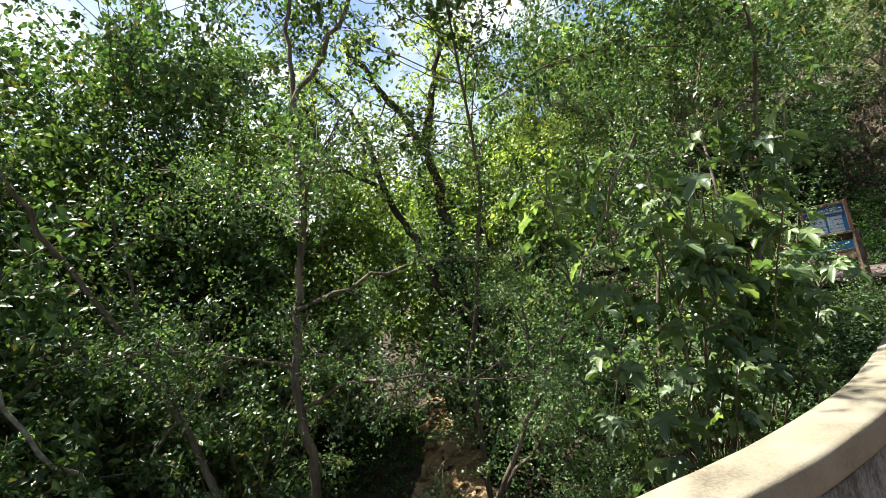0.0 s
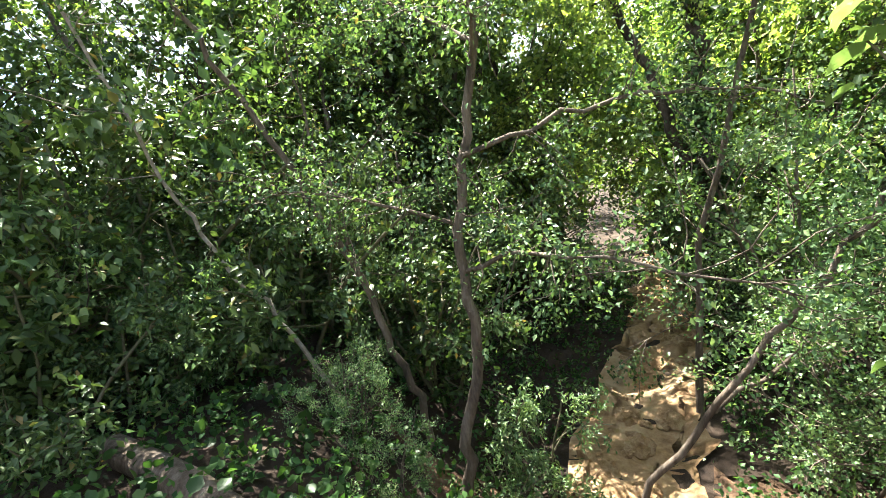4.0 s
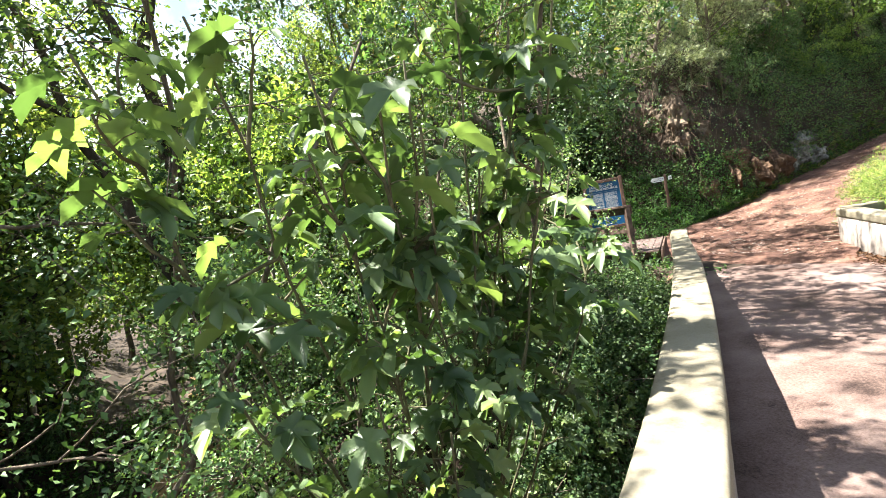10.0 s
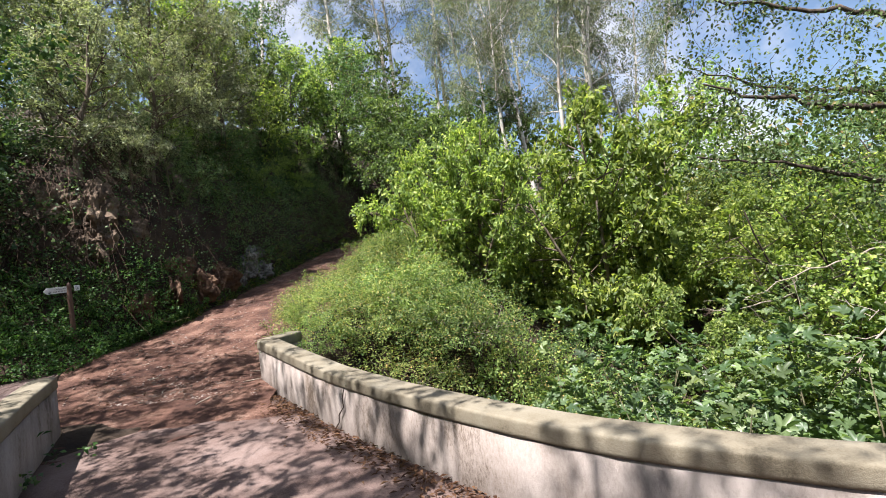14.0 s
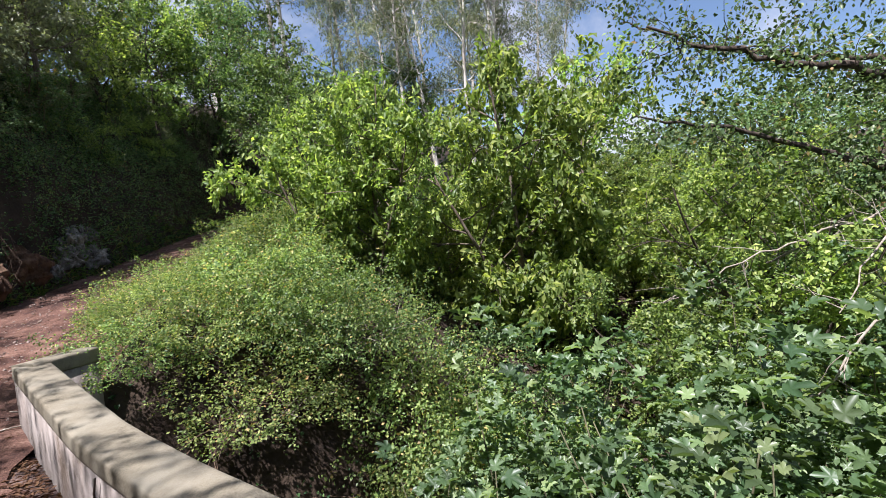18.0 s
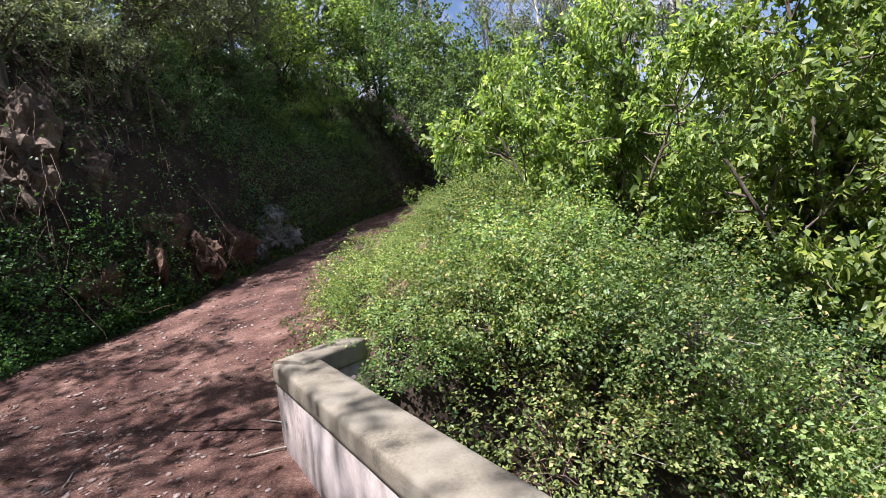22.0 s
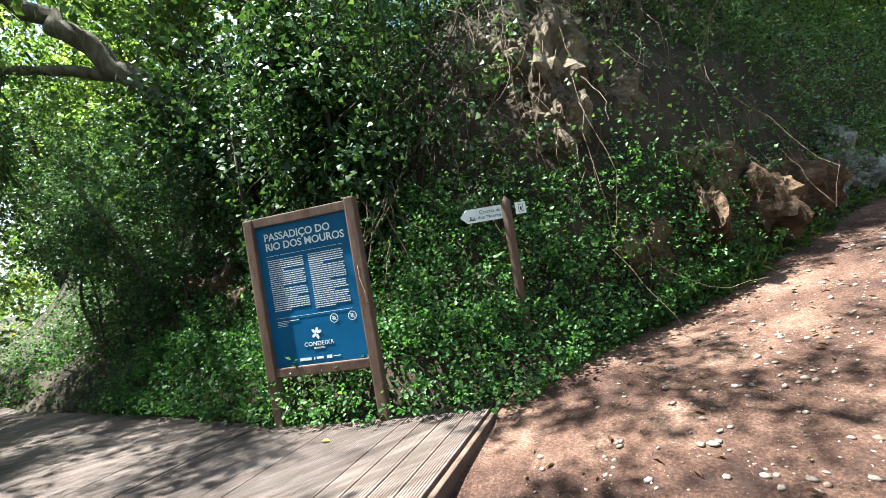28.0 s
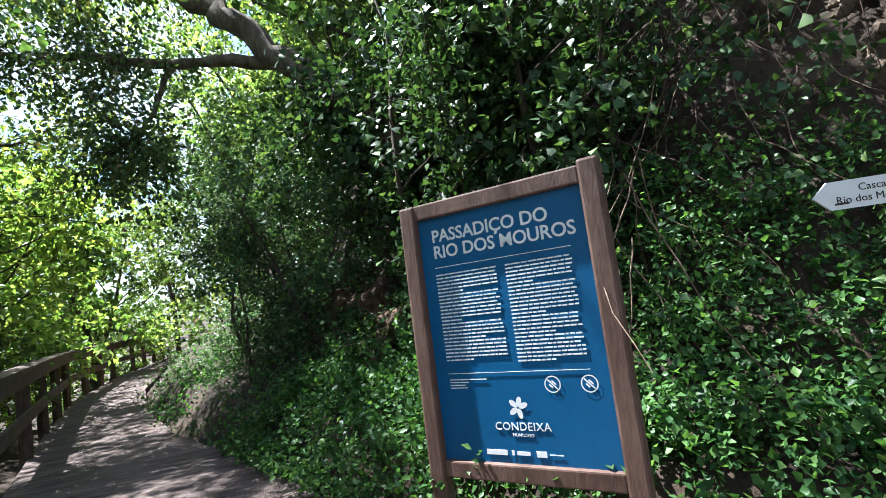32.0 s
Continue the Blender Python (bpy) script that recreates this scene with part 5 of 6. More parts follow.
# thicket on the other side of the bridge
for x, y, s in ((2.9, 8.7, 0.95), (3.7, 8.0, 1.0), (4.6, 7.3, 1.05), (3.3, 9.9, 1.05), (4.4, 9.0, 1.1), (5.5, 8.2, 1.15), (6.6, 7.4, 1.15), (5.6, 9.8, 1.15), (6.8, 9.0, 1.2), (8.0, 8.3, 1.25), (5.4, 6.4, 1.0), (7.2, 6.2, 1.1), (4.0, 11.2, 0.95), (6.4, 11.0, 1.1), (8.0, 10.6, 1.2), (9.6, 9.4, 1.25), (9.2, 7.2, 1.2), (2.2, 9.6, 0.75)):
    plant("fig_bush", FIGS[1:], "fig bush with broad lobed leaves in the sun", x, y, s * 1.12, 1.0, category="fig bush", group="figs beside the bridge")
plant("bright_tree", BRIGHT, "bright green bushy tree in the sun", 1.6, 15.3, 1.02, 1.25)
plant("bright_tree", BRIGHT, "bright green bushy tree in the sun", 5.2, 15.9, 1.6, 1.22)
plant("bright_tree", BRIGHT, "bright green bushy tree in the sun", 3.5, 17.4, 0.9)
for x, y, s in ((6.6, 18.6, 0.9), (8.6, 19.6, 0.95), (10.6, 20.6, 1.0), (7.6, 22.4, 1.0), (5.4, 21.6, 0.9), (9.6, 23.6, 1.1), (12.6, 22.8, 1.1), (4.4, 24.0, 1.0), (7.0, 26.0, 1.2), (10.4, 27.0, 1.2), (13.6, 26.0, 1.2), (2.4, 20.0, 0.8), (15.2, 21.0, 1.2), (12.0, 30.0, 1.3), (16.0, 28.0, 1.3)):
    plant("sunlit_shrub", BRIGHT + BUSH, "low sunlit shrub on the far slope", x, y, s, category="shrub", group="shrubs on the far slope")
plant("tree", LIME, "tall airy yellow-green tree in the thicket", 6.4, 21.0, 0.85)
for x, y, s in ((6.6, 12.6, 0.62), (8.0, 12.8, 0.8), (9.4, 13.4, 0.95)):
    plant("sunny_shrub", SUNNY, "tall yellow-green shrub behind the figs", x, y, s, category="shrub")
for x, y, s in ((12.0, 14.8, 1.0), (3.2, 21.0, 0.75), (13.8, 18.0, 1.15), (14.6, 15.0, 1.0)):
    plant("thicket_tree", THICK + SUNNY, "tall sunlit shrub behind the figs", x, y, s)
for x, y, s in ((9.5, 15.5, 1.1), (11.5, 17.5, 1.2), (8.2, 17.5, 1.0), (13.0, 13.6, 1.4), (10.5, 12.8, 1.1), (12.5, 20.5, 1.2), (15.0, 16.5, 1.7), (3.4, 13.6, 0.7), (5.2, 13.4, 0.7), (7.6, 13.2, 0.8)):
    plant("shrub", BUSH + BRIGHT, "sunlit green shrub in the thicket", x, y, s, category="shrub")
for x, y, s in ((14.0, 9.6, 0.85), (15.5, 12.5, 0.9), (17.5, 8.0, 1.0), (19.0, 14.0, 1.0), (13.0, 5.0, 0.9), (16.0, 2.0, 1.0)):
    plant("tree", ASH, "spreading tree with fine green leaves", x, y, s)
for x, y, s in ((-7.1, 36.0, 0.9), (-3.3, 37.4, 0.95), (0.0, 38.6, 0.9), (3.2, 34.0, 0.85), (12.6, 35.8, 0.9), (8.1, 30.8, 1.0), (6.8, 30.5, 0.9), (5.2, 30.7, 0.85), (8.6, 32.0, 1.05), (4.0, 31.0, 0.8), (6.0, 38.7, 1.05), (11.7, 38.8, 1.05), (2.2, 36.0, 0.95), (9.6, 41.0, 1.1), (13.5, 40.0, 1.0), (0.5, 42.0, 1.1), (7.0, 45.0, 1.15),
                (-4.0, 44.0, 1.1), (-9.0, 42.0, 1.1), (-14.0, 40.0, 1.1), (18.0, 46.0, 1.1)):
    plant("eucalyptus", EUC, "tall slender eucalyptus with pale peeling bark", x, y, s)
for i in range(15):
    y = 11.6 + i * 0.95
    rxx = float(np.interp(y, ROAD_Y, ROAD_X))
    for j, off in enumerate((2.1, 3.6)):
        x = rxx + off + prng.uniform(-0.25, 0.25) + (0.25 if i < 2 else 0)
        plant("bramble_mound", DOME, "sunlit mound of bramble and creeper beside the road", x, y + prng.uniform(-0.3, 0.3), prng.uniform(0.62, 0.85) * (0.75 if j == 0 else 1.0), 0.8, sink=0.15, category="bramble", fn=dome_thing)

for x, y, z, s in ((-0.45, 12.0, 0.5, 0.5), (0.0, 11.85, 0.5, 0.62), (0.7, 12.1, 0.35, 0.68), (1.5, 12.3, 0.1, 0.75), (0.2, 12.6, 0.5, 0.8)):
    plant("bramble_mound", DOME, "bramble spilling over the edge of the hollow", x, y, s, 0.95, z=z, category="bramble", fn=dome_thing)
for x, y, s in ((2.5, 11.5, 0.9), (3.0, 12.1, 1.05), (3.1, 10.9, 0.85), (2.3, 12.6, 0.95), (3.8, 11.6, 1.0), (2.2, 11.2, 0.6)):
    plant("bramble_mound", DOME, "bramble with bare canes on the steep slope", x, y, s, 1.0, sink=0.2, category="bramble", fn=dome_thing)


def cane_tangle(seed):
    """Dry bramble canes arching down a slope."""
    rng = np.random.default_rng(seed)
    wood = []
    for k in range(70):
        s = np.array([rng.uniform(-0.7, 0.7), rng.uniform(-0.6, 0.8), 0.0])
        s[2] = 0.5 * s[1]
        e = s + np.array([rng.normal(0, 0.5), rng.uniform(-0.9, 0.2), rng.uniform(-0.4, 0.1)])
        m = (s + e) / 2 + np.array([0, 0, rng.uniform(0.1, 0.5)])
        u = np.linspace(0, 1, 7)[:, None]
        wood.append(tube_arrays((1 - u) ** 2 * s + 2 * u * (1 - u) * m + u ** 2 * e, np.linspace(0.006, 0.003, 7), 4))
    v, t = join_arrays(wood)
    return mesh_tris("canes", v, t, "cane", True)


CANES = [cane_tangle(340), cane_tangle(341)]
for i, (x, y) in enumerate(((0.2, 10.6), (0.9, 10.3), (1.6, 9.9), (0.7, 11.1), (1.5, 10.8), (2.3, 10.3), (0.0, 11.3))):
    ob = tagged(new("dry_canes", CANES[i % 2]), "tangle of dry brown bramble canes on the slope", "bramble", kind="stuff")
    ob.matrix_basis = pose(x, y, ground_at(x, y) + 0.05, 0, 0, prng.uniform(-60, 60))
for i in range(15):
    y = 14.4 + i * 1.1
    x = float(np.interp(y, ROAD_Y, ROAD_X)) - 2.1 - prng.uniform(0.0, 1.1)
    plant("shrub", (OLIVE, BUSH + LANCE, SUNNY)[i % 3], "leafy shrub rooted in the steep road bank", x, y, prng.uniform(0.55, 0.8) * (0.42, 1.0, 0.45)[i % 3], category="shrub")

# wooded bank beside road and boardwalk
for x, y, s in ((-10.3, 10.8, 0.85), (-11.8, 19.0, 0.6), (-10.4, 23.0, 0.6), (-2.8, 34.5, 0.9), (-0.5, 32.0, 0.8), (0.2, 36.0, 1.0), (1.8, 29.5, 0.75), (1.2, 25.5, 0.6),
                (-13.5, 15.0, 0.6), (-14.5, 21.0, 0.7), (-12.5, 26.0, 0.8), (-17.0, 17.0, 0.8), (-4.0, 37.0, 1.1), (3.6, 33.0, 0.9)):
    plant("evergreen_tree", OAK, "dark evergreen tree on the wooded bank", x, y, s)
for x, y, s in ((-4.9, 28.4, 0.6), (-7.0, 23.4, 0.75), (-0.8, 22.8, 0.65), (-0.6, 25.4, 0.72), (-5.6, 26.5, 0.8), (-2.6, 30.0, 0.8), (-12.4, 10.6, 0.65), (-14.4, 10.2, 0.7), (-16.8, 9.8, 0.75)):
    plant("evergreen_tree", OAK, "dark evergreen tree overhanging the track", x, y, s)
for x, y, s in ((-20.0, 8.2, 0.8), (-23.5, 7.6, 0.9), (-27.0, 7.4, 1.0), (-24.5, 2.2, 1.0)):
    plant("evergreen_tree", OAK, "dark evergreen tree far along the boardwalk", x, y, s)
for x, y, s in ((-10.6, 10.3, 0.6), (-11.8, 9.8, 0.6), (-13.2, 9.2, 0.65), (-14.8, 8.8, 0.7), (-16.6, 8.6, 0.7), (-18.5, 8.4, 0.7)):
    plant("ivy_thicket", IVYTREE, "ivy-grown shrub on the bank beside the boardwalk", x, y, s, category="shrub")
for x, y, s in ((-7.0, 26.0, 0.65), (-8.5, 28.0, 0.8), (-5.2, 30.0, 0.75), (-6.0, 33.0, 0.8)):
    plant("tree", ASH + LIME, "green broadleaved tree above the road", x, y, s)
for x, y, s in ((-7.6, 11.6, 0.85), (-8.6, 10.8, 0.8), (-8.0, 13.0, 0.6), (-9.9, 9.8, 0.55), (-11.3, 9.2, 0.5), (-10.9, 8.85, 0.5)):
    plant("ivy_thicket", IVYTREE, "dark ivy-grown shrub on the steep bank", x, y, s, category="shrub")
for x, y, s in ((-6.8, 13.5, 0.62), (-6.3, 15.2, 0.6), (-6.9, 16.9, 0.85), (-6.5, 18.8, 0.7), (-7.6, 20.6, 0.9), (-8.4, 14.6, 0.7), (-10.5, 13.5, 0.9)):
    plant("olive_tree", OLIVE, "grey-green bushy tree above the road bank", x, y, s)
for x, y, s in ((-6.0, 21.8, 0.7), (-5.4, 24.0, 0.75), (-7.2, 18.4, 0.6), (-8.4, 16.2, 0.6), (-12.0, 11.8, 0.9), (-15.0, 10.5, 1.0), (-18.0, 9.8, 1.0), (-22.0, 9.6, 1.0), (-21.0, 3.8, 0.9), (-26.0, 8.0, 1.0), (-30.0, 4.0, 1.1), (-32.0, 8.0, 1.1), (-11.5, 4.6, 0.5)):
    plant("tree", LIME, "fresh green tree with light shining through its leaves", x, y, s)


def cover(name, label, n, inside, leaf, shape, width, material, lift, seed, box_xy, per=6, spread=0.10, up=0.4):
    """Low plants over the ground, as one sheet of leaves."""
    rng = np.random.default_rng(seed)
    x, y = rng.uniform(box_xy[0], box_xy[1], n), rng.uniform(box_xy[2], box_xy[3], n)
    ok = inside(x, y)
    x, y = x[ok], y[ok]
    e = 0.08
    z = ground(x, y)
    nrm = unit(np.stack([-(ground(x + e, y) - z) / e, -(ground(x, y + e) - z) / e, np.ones(len(x))], -1))
    c = np.stack([x, y, z], -1) + nrm * (rng.random(len(x)) ** 1.5 * lift)[:, None]
    v, t = sprays(rng, c, nrm + np.array([0, 0, up]), per, leaf, spread, shape, width, 0.15)
    return tagged(new(name, mesh_tris(name, v, t, material)), label, "undergrowth", kind="stuff")


def bank_zone(x, y):
    bx = np.interp(y, np.array(BACK_Y[::-1]), np.array(BACK_X[::-1]))
    by = np.interp(x, np.array(BACK_X[::-1]), np.array(BACK_Y[::-1]))
    rx = np.interp(y, ROAD_Y, ROAD_X)
    beside_walk = (x < -5.4) & (y > by + 0.06) & (y < by + 4.5)
    beside_road = (y > 11.2) & (x < rx - np.interp(y, (11.0, 12.6, 14.5, 18.0), (1.85, 1.5, 1.2, 1.15))) & (x > rx - 5.0)
    return beside_walk | beside_road


cover("herb_layer", "nettles and low herbs along the foot of the bank", 26000, lambda x, y: bank_zone(x, y) & (ground(x, y) < 2.6), 0.046, RHOMB, 0.7, "herb", 0.34, 21, (-15, -3.5, 7.0, 26), 6)
cover("bank_herbs", "thick nettles and creepers round the sign posts", 21000, lambda x, y: bank_zone(x, y) & (ground(x, y) < 2.2), 0.044, RHOMB, 0.75, "herb", 0.32, 26, (-9.5, -3.9, 8.8, 14.5), 8, 0.09)
cover("ivy_layer", "ivy and creepers hanging over the steep bank", 24000, lambda x, y: bank_zone(x, y) & (ground(x, y) - np.interp(y, ROAD_Y, ROAD_Z) > 0.9), 0.048, IVY4, 0.95, "ivy", 0.42, 22, (-14, -3.5, 7.5, 30), 6, 0.16)
cover("bank_creeper", "creepers and fresh weeds clothing the steep road bank", 12000, lambda x, y: bank_zone(x, y) & (ground(x, y) - np.interp(y, ROAD_Y, ROAD_Z) > 0.5), 0.055, RHOMB, 0.7, "leaf", 0.40, 30, (-8.6, -4.4, 16.5, 26), 6, 0.14)
cover("gully_herbs", "low plants on the gully floor", 11000, lambda x, y: (seg_dist(x, y, WASH_X, WASH_Y) > 0.8 + 0.3 * ripple(x, y, 2.0)) & (x < 1.2) & ~((x > -4.2) & (y > 8.2)) & (y < np.interp(x, np.array(FRONT_X[::-1]), np.array(FRONT_Y[::-1])) - 0.35), 0.07, RHOMB, 0.75, "herb", 0.35, 23, (-13, 1.5, -8, 8.3), 6)
cover("mallow_patch", "broad round mallow leaves on the gully edge", 330, lambda x, y: seg_dist(x, y, WASH_X, WASH_Y) > 0.8, 0.095, OVAL, 0.95, "herb", 0.28, 27, (-1.6, 1.4, -4.6, -0.9), 4, 0.16)
cover("thicket_herbs", "brambles and weeds under the thicket", 9000, lambda x, y: (x > np.interp(y, ROAD_Y, ROAD_X) + 2.4) & (y > 7.4) & (x + 0.8 * y > 10.4), 0.075, RHOMB, 0.75, "bramble", 0.4, 24, (-1, 12, 7, 21), 7)
cover("slope_ivy", "ivy trailing over the earth slope below the parapet", 420, lambda x, y: (x > -1.3 + (y - 10.6) * 0.3) & (y > 9.4 - x * 0.6), 0.05, IVY4, 0.95, "ivy", 0.18, 28, (-1.3, 2.6, 9.4, 12.2), 6, 0.16)
cover("verge_grass", "grass and weeds along the road edge", 9000, lambda x, y: (y > 13.5) & (np.abs(x - np.interp(y, ROAD_Y, ROAD_X)) > 1.2) & (x - np.interp(y, ROAD_Y, ROAD_X) > -1.9) & (np.abs(x - np.interp(y, ROAD_Y, ROAD_X)) < 1.6) & (y > 11.8), 0.16, RHOMB, 0.10, "grass", 0.12, 25, (-7, 1, 11.5, 30), 6, 0.06, 1.5)


def scatter_stones():
    """Loose stones on the dirt road."""
    rng = np.random.default_rng(31)
    n = 7000
    y = 9.8 + rng.random(n) ** 1.4 * 17
    rx = np.interp(y, ROAD_Y, ROAD_X)
    x = rx + rng.normal(0, 0.75, n).clip(-1.4, 1.4)
    s = 0.004 + 0.021 * rng.random(n) ** 5
    bm = bmesh.new()
    bmesh.ops.create_icosphere(bm, subdivisions=1, radius=1.0)
    sv = np.array([v.co[:] for v in bm.verts])
    st = np.array([[v.index for v in f.verts] for f in bm.faces])
    bm.free()
    z = ROADZ(x, y)
    V = sv[None] * (s[:, None, None] * rng.uniform(0.6, 1.5, (n, 1, 3)) * np.array([1, 1, 0.55])) * rng.uniform(0.8, 1.2, (n, len(sv), 1)) + np.stack([x, y, z + s * 0.2], -1)[:, None]
    T = st[None] + (np.arange(n) * len(sv))[:, None, None]
    return tagged(new("loose_stones", mesh_tris("stones", V.reshape(-1, 3), T.reshape(-1, 3), "stone")), "loose pale stones scattered over the dirt road", "stones", kind="stuff")


scatter_stones()


def scatter_litter():
    """Dead leaves along the foot of the parapet and on the road."""
    rng = np.random.default_rng(33)
    x, y = curve_line(RIGHT_X, RIGHT_Y, 0.05)
    n = 2600
    i = rng.integers(0, len(x), n)
    off = np.abs(rng.normal(0, 0.16, n)) + 0.02
    dx, dy = np.gradient(x), np.gradient(y)
    l = np.hypot(dx, dy)
    X, Y = x[i] - dy[i] / l[i] * off, y[i] + dx[i] / l[i] * off
    m = 700
    yy = 9.6 + rng.random(m) * 12
    X2, Y2 = np.interp(yy, ROAD_Y, ROAD_X) + rng.uniform(-1.5, 1.5, m), yy
    P = np.vstack([np.stack([X, Y, 0.018 + 0.02 * rng.random(n)], -1), np.stack([X2, Y2, ROADZ(X2, Y2) + 0.012], -1)])
    k = len(P)
    a = rng.uniform(0, 6.28, k)
    v, t = leaves(P, np.stack([np.cos(a), np.sin(a), rng.normal(0, 0.15, k)], -1), unit(np.array([0, 0, 1.0]) + rng.normal(0, 0.3, (k, 3))), rng.uniform(0.03, 0.08, k), RHOMB, 0.32)
    return tagged(new("leaf_litter", mesh_tris("litter", v, t, "litter")), "brown dead leaves drifted against the parapet", "leaf litter", kind="stuff")


scatter_litter()


def hanging_vines():
    """Bare creepers hanging down the bank."""
    rng = np.random.default_rng(41)
    for g, (x0, x1, y0, y1, n) in enumerate(((-8.6, -6.3, 10.9, 12.8, 120), (-6.9, -5.3, 12.4, 15.2, 110), (-6.0, -4.8, 15.0, 18.5, 60))):
        wood = []
        for i in range(n):
            x, y = rng.uniform(x0, x1), rng.uniform(y0, y1)
            z = ground_at(x, y) + rng.uniform(0.3, 1.3)
            p, r = limb(rng, (x, y, z), (rng.normal(0.22, 0.25), rng.normal(-0.2, 0.25), -1.0), rng.uniform(0.6, 2.2), 0.0045, 0.002, 8, 0.2, -0.05)
            wood.append(tube_arrays(p, r, 4))
        v, t = join_arrays(wood)
        tagged(new("hanging_creeper", mesh_tris("creeper", v, t, "cane", True)), "tangle of bare brown creepers hanging down the bank", "creeper")


hanging_vines()


def limb_tree(name, label, paths, bark, foliage, seed, leaf, along, per, droop=0.4, spread=0.28, side=0.7, category="tree", shape=RHOMB, width=0.6):
    """A tree given by its main limbs: each a run of points with its thickness at both ends; side twigs carry the leaves."""
    rng = np.random.default_rng(seed)
    wood, cent, outs = [], [], []
    for pts, r0, r1, leafy_from in paths:
        p = np.array(pts, float)
        s = np.r_[0, np.cumsum(np.linalg.norm(np.diff(p, axis=0), axis=1))]
        k = np.linspace(0, s[-1], max(8, int(s[-1] / 0.2)))
        q = np.stack([np.interp(k, s, p[:, i]) for i in range(3)], -1)
        for _ in range(4):
            q[1:-1] = (q[:-2] + 2 * q[1:-1] + q[2:]) / 4
        q[1:-1] += rng.normal(0, 0.02 + 0.12 * r0, q[1:-1].shape)
        wood.append(tube_arrays(q, np.linspace(r0, r1, len(q)), 9))
        for i in range(along):
            u = rng.uniform(leafy_from, 1.0) * (len(q) - 1.001)
            j = int(u)
            st = q[j] + (q[j + 1] - q[j]) * (u - j)
            d = unit(q[j + 1] - q[j])
            g, gr = limb(rng, st, d * 0.4 + rng.normal(0, 0.7, 3) + np.array([0, 0, -0.1]), side * rng.uniform(0.5, 1.6), max(0.006, r1 * 0.5), 0.003, 6, 0.25, 0.0)
            wood.append(tube_arrays(g, gr, 4))
            if per:
                cent.append(g[2:] + rng.normal(0, 0.08, g[2:].shape))
                outs.append(np.tile(unit(g[-1] - g[0]), (len(g) - 2, 1)))
    ob = thing(name, label, category)
    wv, wt = join_arrays(wood)
    put("trunk", mesh_tris("trunk", wv, wt, bark, True), ob)
    if per:
        v, t = sprays(rng, np.vstack(cent), np.vstack(outs), per, leaf, spread, shape, width, droop)
        put("crown", mesh_tris("crown", v, t, foliage), ob)
    return ob


limb_tree("leaning_tree", "tree with long limbs reaching over the fig thicket", [
    ([(13.2, 10.2, -1.5), (12.4, 10.6, 1.2), (11.0, 10.9, 2.4), (9.4, 10.95, 2.75), (8.15, 11.1, 3.1), (6.7, 11.3, 3.45), (5.6, 11.4, 3.9)], 0.17, 0.015, 0.5),
    ([(12.4, 10.6, 1.2), (10.25, 11.05, 1.3), (8.24, 11.25, 2.0), (6.8, 11.4, 2.5), (5.4, 11.5, 2.8)], 0.09, 0.012, 0.4),
    ([(12.4, 10.6, 1.2), (11.4, 11.4, 2.9), (9.4, 12.0, 3.5), (7.6, 12.5, 3.9), (6.3, 13.0, 4.6)], 0.09, 0.012, 0.3),
    ([(12.4, 10.6, 1.2), (11.4, 11.3, 3.4), (10.2, 12.0, 4.6), (8.7, 12.4, 5.1), (6.6, 12.8, 5.8), (5.6, 12.7, 6.3)], 0.10, 0.012, 0.35),
    ([(12.4, 10.6, 1.2), (12.2, 11.6, 4.2), (11.2, 12.3, 5.8), (9.0, 12.8, 7.2)], 0.10, 0.012, 0.35)], "dark_bark", "leaf", 61, 0.075, 46, 13)
DEAD = (([(9.2, 9.6, 1.9), (8.3, 9.3, 1.2), (7.55, 9.3, 0.75), (6.4, 9.45, 0.35), (5.8, 9.5, -0.3)], 0.03, 0.008, 0.2),
        ([(9.0, 9.0, 1.7), (8.1, 8.85, 1.05), (7.8, 8.9, 0.6), (7.85, 8.85, 0.05), (7.95, 8.8, -0.3)], 0.028, 0.01, 0.2),
        ([(9.4, 11.6, 1.6), (8.4, 12.2, 0.8), (7.4, 12.5, 0.4), (6.2, 12.3, 0.2)], 0.03, 0.008, 0.1),
        ([(8.8, 10.6, 1.5), (7.6, 10.9, 1.1), (6.6, 11.0, 0.9), (5.4, 11.2, 0.4)], 0.02, 0.006, 0.1),
        ([(9.6, 10.2, 1.2), (8.6, 10.4, 1.4), (7.4, 10.2, 1.0), (6.6, 10.0, 0.3)], 0.022, 0.006, 0.1))
for i, way in enumerate(DEAD):
    limb_tree("dead_branch", "bare lichen-covered branch hanging into the figs", [way], "twig", "leaf", 620 + i, 0.05, 18, 0, side=0.6, category="branch")
